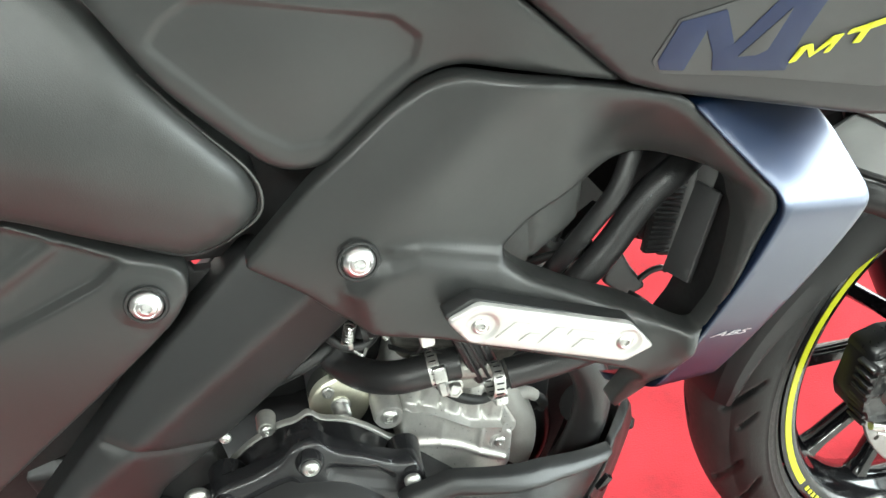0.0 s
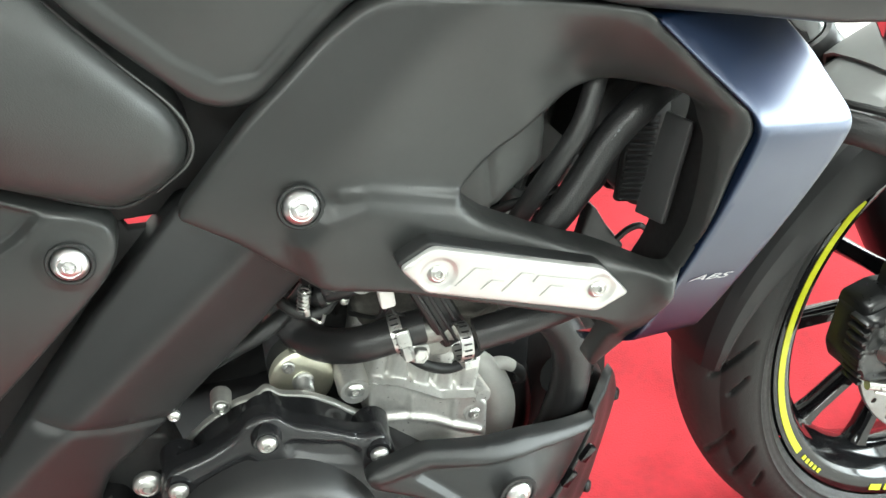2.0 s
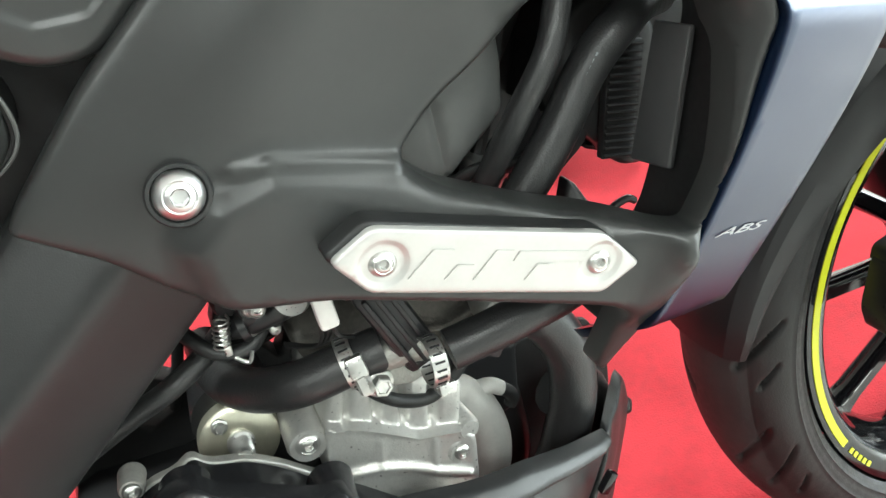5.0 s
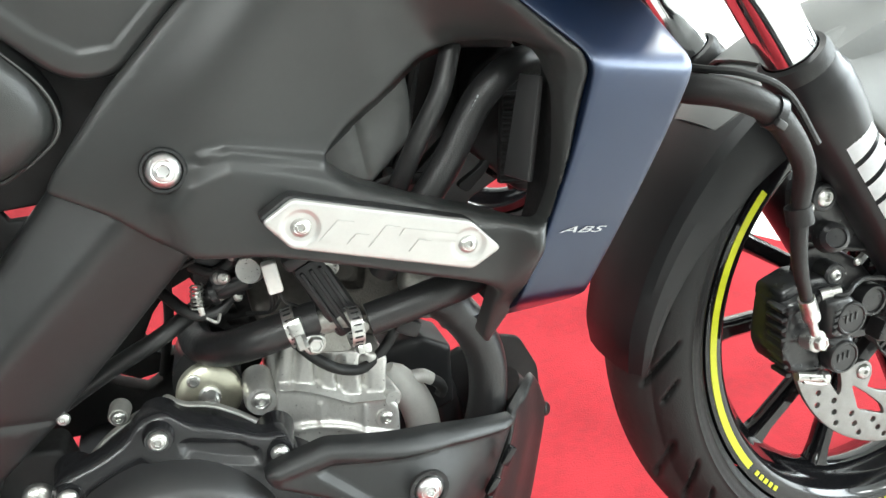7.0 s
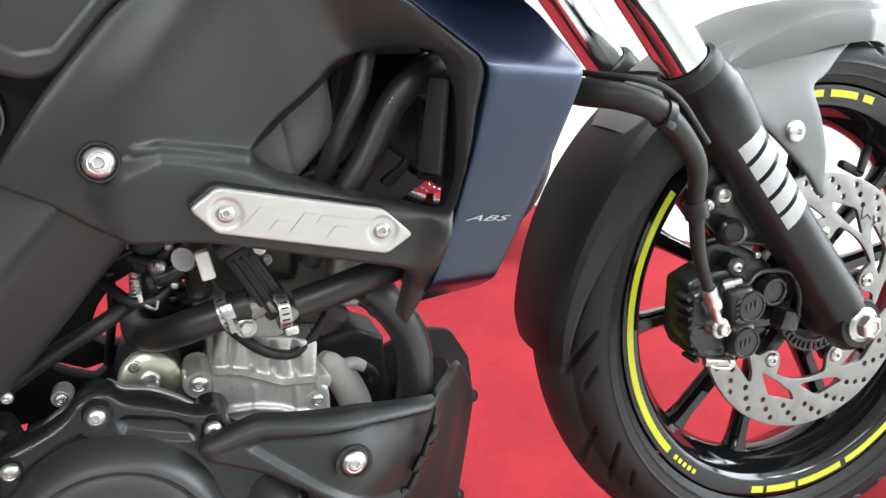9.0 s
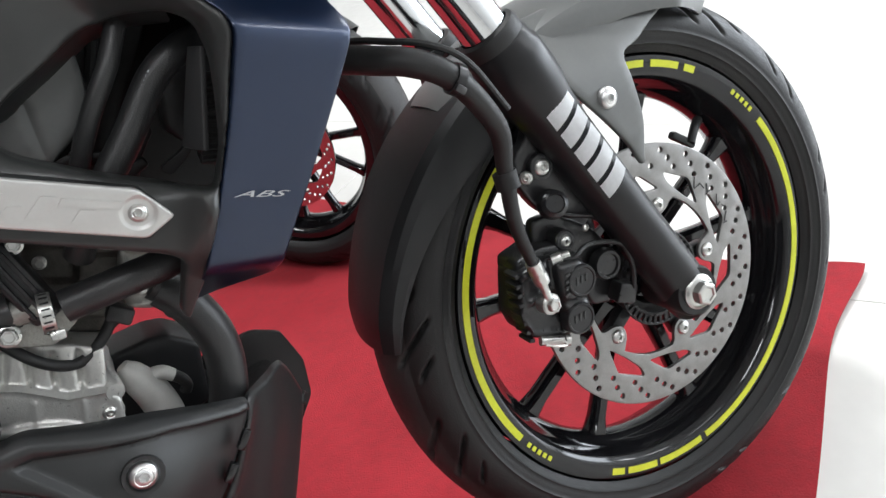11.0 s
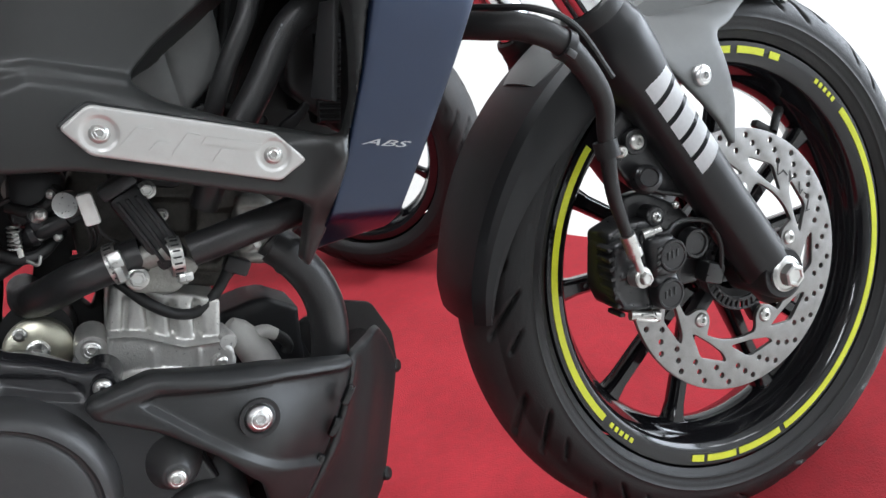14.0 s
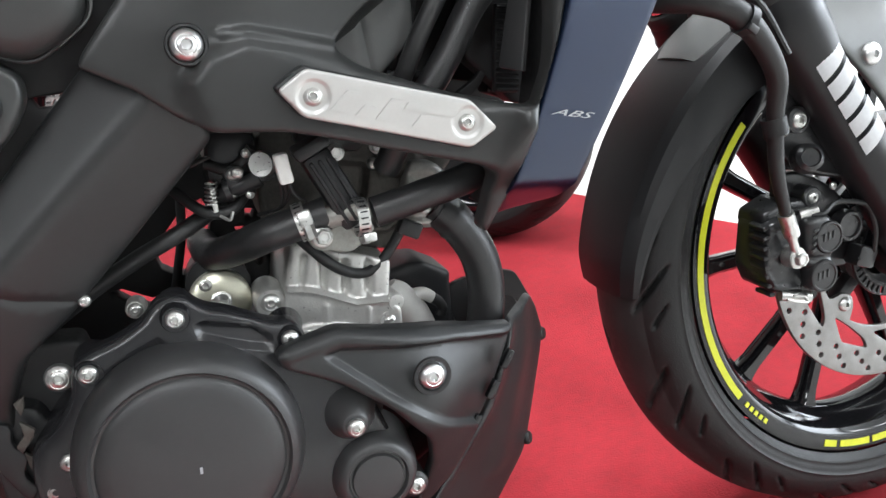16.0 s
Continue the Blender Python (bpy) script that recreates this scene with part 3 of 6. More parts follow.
MARKS = [slanted_bar(-0.0374, -0.0286, -0.0062, 0.0067, 0.0080), slanted_bar(-0.0222, -0.0152, -0.0066, 0.0000, 0.0044), slanted_bar(-0.0097, -0.0019, -0.0071, 0.0065, 0.0072),
         slanted_bar(0.0060, 0.0385, 0.0014, 0.0060, 0.0018), slanted_bar(0.0135, 0.0213, -0.0075, 0.0000, 0.0040)]
plate = part("badge_plate", panel(PL, plate_face, r=0.0018, depth=0.006, step=0.0035, corner=0.0035,
             relief=[("zone", [(on_plate(s * 0.048 + 0.0095 * math.cos(a), 0.0095 * math.sin(a))) for a in np.linspace(0, 2 * math.pi, 20, endpoint=False)], -0.0016, 0.003) for s in (-1, 1)]),
             PLATE, bike, "satin silver plate with embossed strokes and two bolts")
for s in (-1, 1):
    bx, bz = on_plate(s * 0.048, 0)
    bolt(plate, (bx, float(plate_face(np.array([[bx, bz]]))[0]) + 0.0022, bz), (0, -1, 0.10), 0.0060, STEELBOLT, "small steel socket bolt")
for mark in MARKS:
    part("raised_mark", raised_mark(mark), PLATE, plate, angle=15)

# -- the blue radiator shroud --
upper = plane((-0.364, -0.194, 0.678), (-0.289, -0.176, 0.650), (-0.401, -0.162, 0.741))
lower = plane((-0.364, -0.194, 0.678), (-0.289, -0.176, 0.650), (-0.415, -0.160, 0.528))
SHROUD = [(-0.4028, 0.739), (-0.3878, 0.7165), (-0.3743, 0.698), (-0.3636, 0.683), (-0.3631, 0.673), (-0.3836, 0.627), (-0.4076, 0.579), (-0.447, 0.5095),
          (-0.424, 0.513), (-0.386, 0.5120), (-0.3805, 0.5190), (-0.3765, 0.5270), (-0.293, 0.645), (-0.2885, 0.655), (-0.300, 0.690), (-0.315, 0.715), (-0.326, 0.724)]


def tip(P):
    """The lower end folds in under the machine."""
    P = np.asarray(P, float)
    below = (0.5385 - P[:, 1]) - (P[:, 0] + 0.425) * 0.333
    return lower(P) + 1.3 * below


def above_fold(P):
    """How far a place lies above the fold between the two faces."""
    P = np.asarray(P, float)
    return ((P[:, 0] + 0.364) * 0.35 + (P[:, 1] - 0.678) * 0.937)


def hollow_upper(P):
    """The upper face, slightly hollow from the fold to the top edge."""
    h = above_fold(P)
    return upper(P) - 0.5 * (h * h - 0.062 * h)


def crowned_lower(P):
    """The lower face, slightly crowned along its height."""
    h = -above_fold(P)
    return lower(P) + 0.55 * (h * h - 0.15 * h) - 0.0025 * (1 - np.exp(-np.clip(h, -0.02, 1) / 0.02) - h / 0.15)


def shroud_face(P):
    return soft_max(soft_max(hollow_upper, crowned_lower, 0.004), tip, 0.003)(P)


shroud = part("radiator_shroud", panel(SHROUD, shroud_face, r=0.0018, depth=0.010, step=0.0045, corner=0.006), BLUE, bike, "matte metallic blue radiator shroud")


def letters(text, size, mat, parent, m, label, shear=0.3):
    cu = bpy.data.curves.new("lettering", "FONT")
    cu.body, cu.size, cu.extrude, cu.shear, cu.resolution_u = text, size, 0.0001, shear, 3
    cu.align_x, cu.align_y = "CENTER", "CENTER"
    temp = new("lettering", cu)
    me = bpy.data.meshes.new_from_object(temp.evaluated_get(bpy.context.evaluated_depsgraph_get()))
    bpy.data.objects.remove(temp)
    me.materials.clear()
    me.materials.append(mat)
    ob = new("lettering", me)
    ob.parent = parent
    ob.matrix_local = m
    return tagged(ob, label=label)


def side_frame(x, z, height, slope, off=0.0006):
    """A place on a side panel, with x along the slope (degrees, up forward), facing outward."""
    e = 0.004
    P = np.array([(x, z), (x + e, z), (x, z + e)])
    y = height(P)
    tx, tz = Vector((e, y[1] - y[0], 0)).normalized(), Vector((0, y[2] - y[0], e)).normalized()
    c, s = math.cos(radians(slope)), math.sin(radians(slope))
    along = (tx * c + tz * s).normalized()
    out = tx.cross(tz).normalized()
    out = out if out.y < 0 else -out
    upw = out.cross(along)
    m = Matrix((along, upw, out)).transposed().to_4x4()
    return Matrix.Translation(Vector((x, y[0], z)) + out * off) @ m


letters("ABS", 0.0128, SILVER_FILM, shroud, side_frame(-0.3815, 0.5765, shroud_face, -25) @ Matrix.Diagonal((1.55, 0.47, 1, 1)), "silver italic letters on blue paint", 0.45)
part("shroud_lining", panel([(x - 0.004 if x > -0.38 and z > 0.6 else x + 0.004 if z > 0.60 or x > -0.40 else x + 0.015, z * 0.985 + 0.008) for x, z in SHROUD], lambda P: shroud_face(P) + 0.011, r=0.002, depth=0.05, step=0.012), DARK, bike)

# -- tank cover, with its decals --
tank_face = soft_max(plane((-0.483, -0.150, 0.812), (-0.434, -0.156, 0.756), (-0.309, -0.188, 0.735)), plane((-0.434, -0.150, 0.740), (-0.309, -0.182, 0.712), (-0.37, -0.175, 0.757)), 0.003)
TANK = [(-0.62, 0.975), (-0.5275, 0.862), (-0.4835, 0.8115), (-0.4350, 0.7555), (-0.4130, 0.7450), (-0.360, 0.7290), (-0.309, 0.7130), (-0.235, 0.700), (-0.20, 0.79), (-0.22, 0.90), (-0.36, 0.985)]
tank = part("tank_cover", panel(TANK, lambda P: tank_face(P) + 0.35 * np.clip(np.asarray(P)[:, 1] - 0.84, 0, 1) ** 1.4 * 2.2, r=0.005, depth=0.10, step=0.009, corner=0.008,
            relief=[("ridge", [(-0.52, 0.845), (-0.428, 0.745)], 0.002, 0.006)]), TANK_PAINT, bike, "dark grey painted tank cover with blue and yellow decals")


def decal(name, pts, mat, parent, height, off=0.0007, label=""):
    return part(name, panel(pts, lambda P: height(P) - off, r=0.0001, depth=0.0004, step=0.01, corner=0.0008), mat, parent, label)


decal("decal", [(-0.4246, 0.7683), (-0.4225, 0.7627), (-0.4194, 0.7597), (-0.3774, 0.7511), (-0.3083, 0.7327), (-0.2700, 0.7320), (-0.2800, 0.8100), (-0.3230, 0.8000), (-0.3779, 0.7960), (-0.4127, 0.7891)], GREY_DECAL, tank, tank_face)
decal("decal", [(-0.4208, 0.7624), (-0.4089, 0.7598), (-0.3994, 0.7809), (-0.3953, 0.7672), (-0.3948, 0.7575), (-0.3751, 0.7540), (-0.3581, 0.7512), (-0.3530, 0.7693), (-0.3434, 0.7885), (-0.3560, 0.8030), (-0.3659, 0.7923), (-0.3854, 0.7711), (-0.3907, 0.7907), (-0.4120, 0.7878), (-0.4221, 0.7679)], BLUE_DECAL, tank, tank_face, 0.0013)
decal("decal", [(-0.3596, 0.7865), (-0.3690, 0.7650), (-0.3740, 0.7630), (-0.3832, 0.7635)], GREY_DECAL, tank, tank_face, 0.0018)
decal("decal", [(-0.310, 0.788), (-0.298, 0.800), (-0.28, 0.81), (-0.285, 0.790)], BLUE_DECAL, tank, tank_face, 0.0013)
decal("lettering", [(-0.3579, 0.7554), (-0.3529, 0.7640), (-0.3474, 0.7650), (-0.3462, 0.7598), (-0.3381, 0.7677), (-0.3331, 0.7681), (-0.3389, 0.7585), (-0.3416, 0.7584), (-0.3383, 0.7638), (-0.3481, 0.7569), (-0.3499, 0.7626), (-0.3542, 0.7560)], YELLOW, tank, tank_face, 0.0022)
decal("lettering", [(-0.3321, 0.7670), (-0.3305, 0.7695), (-0.3100, 0.7744), (-0.3095, 0.7712), (-0.3215, 0.7683), (-0.3248, 0.7615), (-0.3285, 0.7615), (-0.3253, 0.7677)], YELLOW, tank, tank_face, 0.0022)

# -- tank side panel with a pressed field --
PANEL = [(-0.760, 0.960), (-0.693, 0.860), (-0.683, 0.838), (-0.667, 0.800), (-0.632, 0.7475), (-0.619, 0.7390), (-0.599, 0.7370), (-0.540, 0.7755), (-0.519, 0.7805), (-0.431, 0.7525), (-0.486, 0.8125), (-0.530, 0.863), (-0.62, 0.975)]
FIELD = [(-0.668, 0.826), (-0.658, 0.835), (-0.643, 0.841), (-0.627, 0.839), (-0.548, 0.8125), (-0.536, 0.800), (-0.541, 0.787), (-0.597, 0.752), (-0.616, 0.7545), (-0.631, 0.770)]
side_face = spread_surface([(-0.683, 0.838, -0.118), (-0.635, 0.753, -0.116), (-0.604, 0.742, -0.116), (-0.540, 0.776, -0.120), (-0.519, 0.780, -0.127), (-0.431, 0.753, -0.146), (-0.486, 0.812, -0.145), (-0.600, 0.800, -0.126), (-0.62, 0.96, -0.09), (-0.74, 0.95, -0.085)])
part("tank_side_panel", panel(PANEL, side_face, r=0.005, depth=0.02, step=0.0055, corner=0.012, relief=[("zone", FIELD, -0.0022, 0.0030)]), PLASTIC, bike, "black moulded tank side panel with a recessed field")

# -- seat --
SEAT = [(-0.90, 0.93), (-0.76, 0.915), (-0.707, 0.870), (-0.689, 0.846), (-0.678, 0.814), (-0.659, 0.779), (-0.642, 0.748), (-0.6395, 0.729), (-0.646, 0.7135), (-0.668, 0.703), (-0.689, 0.700), (-0.724, 0.724), (-0.769, 0.753), (-0.85, 0.790), (-0.97, 0.83), (-1.0, 0.90)]
seat_face = spread_surface([(-0.72, 0.78, -0.134), (-0.66, 0.74, -0.124), (-0.64, 0.73, -0.117), (-0.69, 0.702, -0.114), (-0.77, 0.755, -0.116), (-0.689, 0.845, -0.112), (-0.80, 0.90, -0.09), (-0.95, 0.87, -0.12), (-0.85, 0.82, -0.136), (-0.78, 0.83, -0.13)])
part("seat", panel(SEAT, seat_face, r=0.014, depth=0.09, step=0.008, corner=0.014), VINYL, bike, "black grained vinyl rider seat with piped rim")
PIPE = [(-0.678, 0.811), (-0.658, 0.776), (-0.6425, 0.747), (-0.6400, 0.728), (-0.6465, 0.715), (-0.667, 0.7045), (-0.689, 0.7015), (-0.724, 0.7255), (-0.769, 0.7545), (-0.85, 0.79)]
part("seat_piping", tube([(x, float(seat_face(np.array([(x, z)]))[0]) + 0.0105, z) for x, z in PIPE], 0.0014, 8), RUBBER, bike)

part("seam_edge", tube([(x + 0.0012, float(seat_face(np.array([(x, z)]))[0]) + 0.0085, z - 0.0006) for x, z in PIPE[1:6]], [0.0003, 0.0007, 0.0009, 0.0008, 0.0003], 8), FENDER_GREY, bike, "pale seam along the seat's rim")

# -- side cover below the seat --
SC = [(-0.98, 0.80), (-0.86, 0.775), (-0.774, 0.748), (-0.722, 0.714), (-0.702, 0.7045), (-0.6935, 0.694), (-0.6960, 0.680), (-0.708, 0.666), (-0.780, 0.617), (-0.842, 0.575), (-0.90, 0.54), (-1.0, 0.60)]
sc_face = spread_surface([(-0.700, 0.690, -0.113), (-0.720, 0.684, -0.115), (-0.774, 0.740, -0.104), (-0.842, 0.580, -0.098), (-0.78, 0.66, -0.110), (-0.98, 0.78, -0.10), (-0.95, 0.60, -0.10)])
side_cover = part("side_cover", panel(SC, sc_face, r=0.004, depth=0.02, step=0.006, corner=0.010,
                  relief=[("zone", [(-0.97, 0.79), (-0.86, 0.77), (-0.774, 0.745), (-0.724, 0.712), (-0.7420, 0.702), (-0.803, 0.684), (-0.88, 0.655), (-0.99, 0.66)], -0.0055, 0.005),
                          ("zone", [(-0.7195 + 0.017 * math.cos(a), 0.6835 + 0.015 * math.sin(a)) for a in np.linspace(0, 2 * math.pi, 20, endpoint=False)], 0.0015, 0.008),
                          ("ridge", [(-0.757, 0.729), (-0.80, 0.71), (-0.84, 0.70)], 0.003, 0.008)]), PLASTIC, bike, "matte black side cover under the seat")
bolt(side_cover, (-0.7195, -0.117, 0.684), (0, -1, 0.05), 0.0096, BOLT, "chrome button-head bolt")
ring_of(PLASTIC_LOW, (-0.7195, -0.1168, 0.684), (0, -1, 0.05), 0.0099, side_cover)

# -- the leg of the frame cover, down to the swingarm pivot --
LEG = [(-0.660, 0.690), (-0.634, 0.672), (-0.606, 0.645), (-0.601, 0.624), (-0.669, 0.579), (-0.724, 0.544), (-0.767, 0.522), (-0.786, 0.495), (-0.797, 0.461), (-0.797, 0.43), (-0.78, 0.36),
       (-0.88, 0.36), (-0.885, 0.47), (-0.862, 0.53), (-0.835, 0.552), (-0.788, 0.591), (-0.730, 0.639)]
leg_face = soft_max(plane((-0.636, -0.118, 0.657), (-0.764, -0.118, 0.581), (-0.678, -0.096, 0.575)), plane((-0.636, -0.118, 0.657), (-0.764, -0.118, 0.581), (-0.73, -0.100, 0.639)), 0.002)
part("leg_cover", panel(LEG, leg_face, r=0.004, depth=0.03, step=0.006, corner=0.006, relief=[("ridge", [(-0.788, 0.592), (-0.765, 0.579), (-0.750, 0.566), (-0.717, 0.5475)], -0.0018, 0.0028)]), PLASTIC_LOW, bike, "matte black frame leg cover with a fold")

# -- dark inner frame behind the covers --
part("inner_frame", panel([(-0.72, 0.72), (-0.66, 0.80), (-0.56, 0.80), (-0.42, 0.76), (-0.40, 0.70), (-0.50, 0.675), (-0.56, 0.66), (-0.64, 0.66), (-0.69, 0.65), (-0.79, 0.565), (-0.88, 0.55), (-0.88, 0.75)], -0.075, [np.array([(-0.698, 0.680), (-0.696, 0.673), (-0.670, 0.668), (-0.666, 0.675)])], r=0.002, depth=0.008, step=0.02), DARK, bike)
part("frame_spar", panel([(-0.71, 0.635), (-0.66, 0.645), (-0.60, 0.65), (-0.70, 0.585), (-0.79, 0.53), (-0.84, 0.55)], -0.06, r=0.006, depth=0.03, step=0.012), BLACK_METAL, bike)
part("frame_spar", panel([(-0.66, 0.70), (-0.52, 0.72), (-0.40, 0.74), (-0.36, 0.70), (-0.46, 0.655), (-0.56, 0.66)], 0.10, r=0.006, depth=0.03, step=0.014, side=1), BLACK_METAL, bike)
part("tank_body", block((-0.47, 0.03, 0.80), (0.34, 0.20, 0.15), (0, 12, 0), 0.03), DARK, bike)
part("swingarm", block((-1.02, -0.055, 0.36), (0.52, 0.03, 0.055), (0, -4, 0), 0.008), BLACK_METAL, bike)


def slanted_plate(a, b, c, d, thick):
    """A four-cornered plate with rounded edges."""
    P = [Vector(p) for p in (a, b, c, d)]
    n = (P[1] - P[0]).cross(P[3] - P[0]).normalized() * thick
    bm = bmesh.new()
    v = [bm.verts.new(p) for p in P] + [bm.verts.new(p - n) for p in P]
    for f in ((0, 1, 2, 3), (7, 6, 5, 4), (0, 4, 5, 1), (1, 5, 6, 2), (2, 6, 7, 3), (3, 7, 4, 0)):
        bm.faces.new([v[k] for k in f])
    bmesh.ops.recalc_face_normals(bm, faces=bm.faces[:])
    bmesh.ops.bevel(bm, geom=bm.edges[:], offset=0.0012, segments=2, profile=0.5, affect="EDGES")
    return bm


# things in the window of the cover
part("airbox_cover", panel([(-0.530, 0.640), (-0.512, 0.668), (-0.470, 0.697), (-0.443, 0.692), (-0.4455, 0.668), (-0.4505, 0.648), (-0.4570, 0.6430), (-0.4880, 0.6250), (-0.508, 0.6180), (-0.522, 0.625)], -0.103, r=0.004, depth=0.03, step=0.006,
     relief=[("ridge", [(-0.4835, 0.668), (-0.4870, 0.618)], -0.002, 0.0022)]), FENDER_GREY, bike, "dull grey plastic airbox cover")
part("coolant_hose", tube([(-0.375, -0.080, 0.725), (-0.390, -0.100, 0.713), (-0.411, -0.112, 0.700), (-0.430, -0.122, 0.674), (-0.450, -0.120, 0.651), (-0.466, -0.112, 0.628), (-0.480, -0.098, 0.602)], 0.0065, 14), HOSE, bike)
main_hose = part("coolant_hose", tube([(-0.345, -0.080, 0.662), (-0.371, -0.104, 0.671), (-0.389, -0.114, 0.6685), (-0.404, -0.116, 0.661), (-0.416, -0.116, 0.6505), (-0.433, -0.117, 0.6325), (-0.452, -0.117, 0.615), (-0.476, -0.110, 0.592), (-0.495, -0.095, 0.565)], 0.0100, 20), HOSE, bike, "bent black rubber coolant hose")
for k in range(9):
    part("printed_mark", block((-0.4090 - k * 0.0022, -0.1245, 0.6635 - k * 0.0023), (0.0010, 0.0006, 0.0018), (0, 40, 0), 0), SILVER_FILM, main_hose)
part("radiator", block((-0.338, 0.03, 0.635), (0.055, 0.20, 0.12), (0, 24, 0), 0.003), DARK, bike)
# Flat dark sheet that stands in for the shade inside the window.
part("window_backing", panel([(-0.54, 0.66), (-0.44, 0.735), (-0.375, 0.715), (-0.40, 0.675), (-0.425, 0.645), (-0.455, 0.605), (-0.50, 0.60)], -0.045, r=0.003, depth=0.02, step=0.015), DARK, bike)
part("air_duct", panel([(-0.53, 0.60), (-0.53, 0.65), (-0.40, 0.70), (-0.33, 0.69), (-0.31, 0.62), (-0.325, 0.56), (-0.35, 0.545), (-0.385, 0.535), (-0.395, 0.495), (-0.45, 0.47)], 0.05, r=0.003, depth=0.02, step=0.015), DARK, bike)
part("fan_shroud", panel([(-0.392, 0.595), (-0.41, 0.62), (-0.395, 0.668), (-0.36, 0.68), (-0.345, 0.645), (-0.362, 0.57), (-0.38, 0.575)], -0.076, r=0.004, depth=0.02, step=0.008), COVER_GREY, bike)
rad_side = part("radiator_tank", slanted_plate((-0.3595, -0.085, 0.6455), (-0.3790, -0.085, 0.6515), (-0.3965, -0.085, 0.590), (-0.3780, -0.085, 0.5835), 0.006), COVER_GREY, bike)
part("duct_flap", slanted_plate((-0.3790, -0.1310, 0.6690), (-0.3745, -0.1510, 0.6680), (-0.3965, -0.1520, 0.6080), (-0.4065, -0.1370, 0.6130), 0.004), COVER_GREY, bike, "grey plastic air duct flap")
for k in range(16):
    part("fin", tube([Vector((-0.3605, -0.086, 0.645)).lerp(Vector((-0.3785, -0.086, 0.584)), (k + 0.5) / 16), Vector((-0.3785, -0.086, 0.651)).lerp(Vector((-0.396, -0.086, 0.590)), (k + 0.5) / 16)], 0.0012, 6, 1), FIN, rad_side)
core = part("radiator_core", panel([(-0.378, 0.650), (-0.392, 0.586), (-0.358, 0.565), (-0.344, 0.645)], -0.058, r=0.002, depth=0.02, step=0.008, corner=0.003), BLACK_METAL, bike, "black ribbed side of the radiator")
for k in range(15):
    f = (k + 0.5) / 15
    part("fin", tube([(-0.379 - 0.013 * f, -0.0595, 0.649 - 0.062 * f), (-0.345 - 0.013 * f, -0.0595, 0.644 - 0.077 * f)], 0.0011, 6, 1), FIN, core)
part("wire_loom", tube([(-0.430, -0.080, 0.690), (-0.445, -0.084, 0.660), (-0.455, -0.086, 0.640), (-0.470, -0.084, 0.612)], 0.004, 8), RUBBER, bike)
part("bracket", panel([(-0.452, 0.612), (-0.420, 0.630), (-0.416, 0.622), (-0.432, 0.606), (-0.440, 0.590), (-0.470, 0.585)], -0.070, r=0.002, depth=0.012, step=0.01), BLACK_METAL, bike)
part("mount_arm", panel([(-0.394, 0.505), (-0.379, 0.538), (-0.374, 0.532), (-0.367, 0.513), (-0.352, 0.486), (-0.372, 0.480)], 0.0, r=0.003, depth=0.012, step=0.008), BLACK_METAL, bike)
part("hook", tube([(-0.362, -0.004, 0.500), (-0.352, -0.006, 0.507), (-0.343, -0.008, 0.509), (-0.338, -0.008, 0.505)], 0.0028, 8), BLACK_METAL, bike)
part("coil_bracket", panel([(-0.476, 0.594), (-0.464, 0.606), (-0.445, 0.606), (-0.430, 0.608), (-0.428, 0.601), (-0.442, 0.596), (-0.458, 0.584)], -0.074, r=0.002, depth=0.010, step=0.006), BLACK_METAL, bike)
part("clip", panel([(-0.404, 0.603), (-0.396, 0.610), (-0.393, 0.607), (-0.400, 0.598), (-0.418, 0.588), (-0.424, 0.596)], -0.075, r=0.001, depth=0.006, step=0.01), DARK, bike)
part("ignition_coil", block((-0.468, -0.07, 0.600), (0.03, 0.03, 0.02), (0, 30, 0), 0.004), BLACK_METAL, bike)
part("pipe_stub", lathe([(0.0, 0.0), (0.0125, 0.0), (0.0130, 0.004), (0.0115, 0.006), (0.0115, 0.026), (0.0130, 0.028), (0.0130, 0.032), (0.0, 0.033)], (-0.4790, -0.088, 0.5960), (0.55, -0.1, 0.83), 28), SATIN, bike, "bright steel pipe stub behind the frame cover")
part("strap", tube([(-0.486, -0.100, 0.622), (-0.472, -0.1035, 0.6255), (-0.455, -0.104, 0.6205), (-0.438, -0.100, 0.6165)], 0.0062, 12, flat=0.5), RUBBER, bike)

# -- engine --
CASE = [(-0.790, 0.462), (-0.761, 0.485), (-0.738, 0.490), (-0.710, 0.508), (-0.684, 0.517), (-0.672, 0.516), (-0.661, 0.522), (-0.655, 0.511), (-0.636, 0.502), (-0.621, 0.487), (-0.607, 0.468), (-0.590, 0.455), (-0.562, 0.425), (-0.556, 0.38), (-0.564, 0.31), (-0.60, 0.27), (-0.72, 0.27), (-0.78, 0.32), (-0.80, 0.40)]
part("crankcase", panel(CASE, -0.064, r=0.0015, depth=0.006, step=0.010, corner=0.006), CAST_MID, bike, "cast aluminium crankcase edge behind the clutch cover")
part("crank_body", block((-0.675, 0.01, 0.375), (0.20, 0.17, 0.17), (0, 12, 0), 0.02), BLACK_METAL, bike)
part("linkage_panel", panel([(-0.79, 0.58), (-0.84, 0.57), (-1.02, 0.60), (-1.02, 0.34), (-0.84, 0.33), (-0.795, 0.42), (-0.80, 0.50)], -0.05, r=0.004, depth=0.03, step=0.02), DARK, bike)
inner = [(-0.668 + (x + 0.668) * 0.992, 0.42 + (z - 0.42) * 0.985) for x, z in CASE]
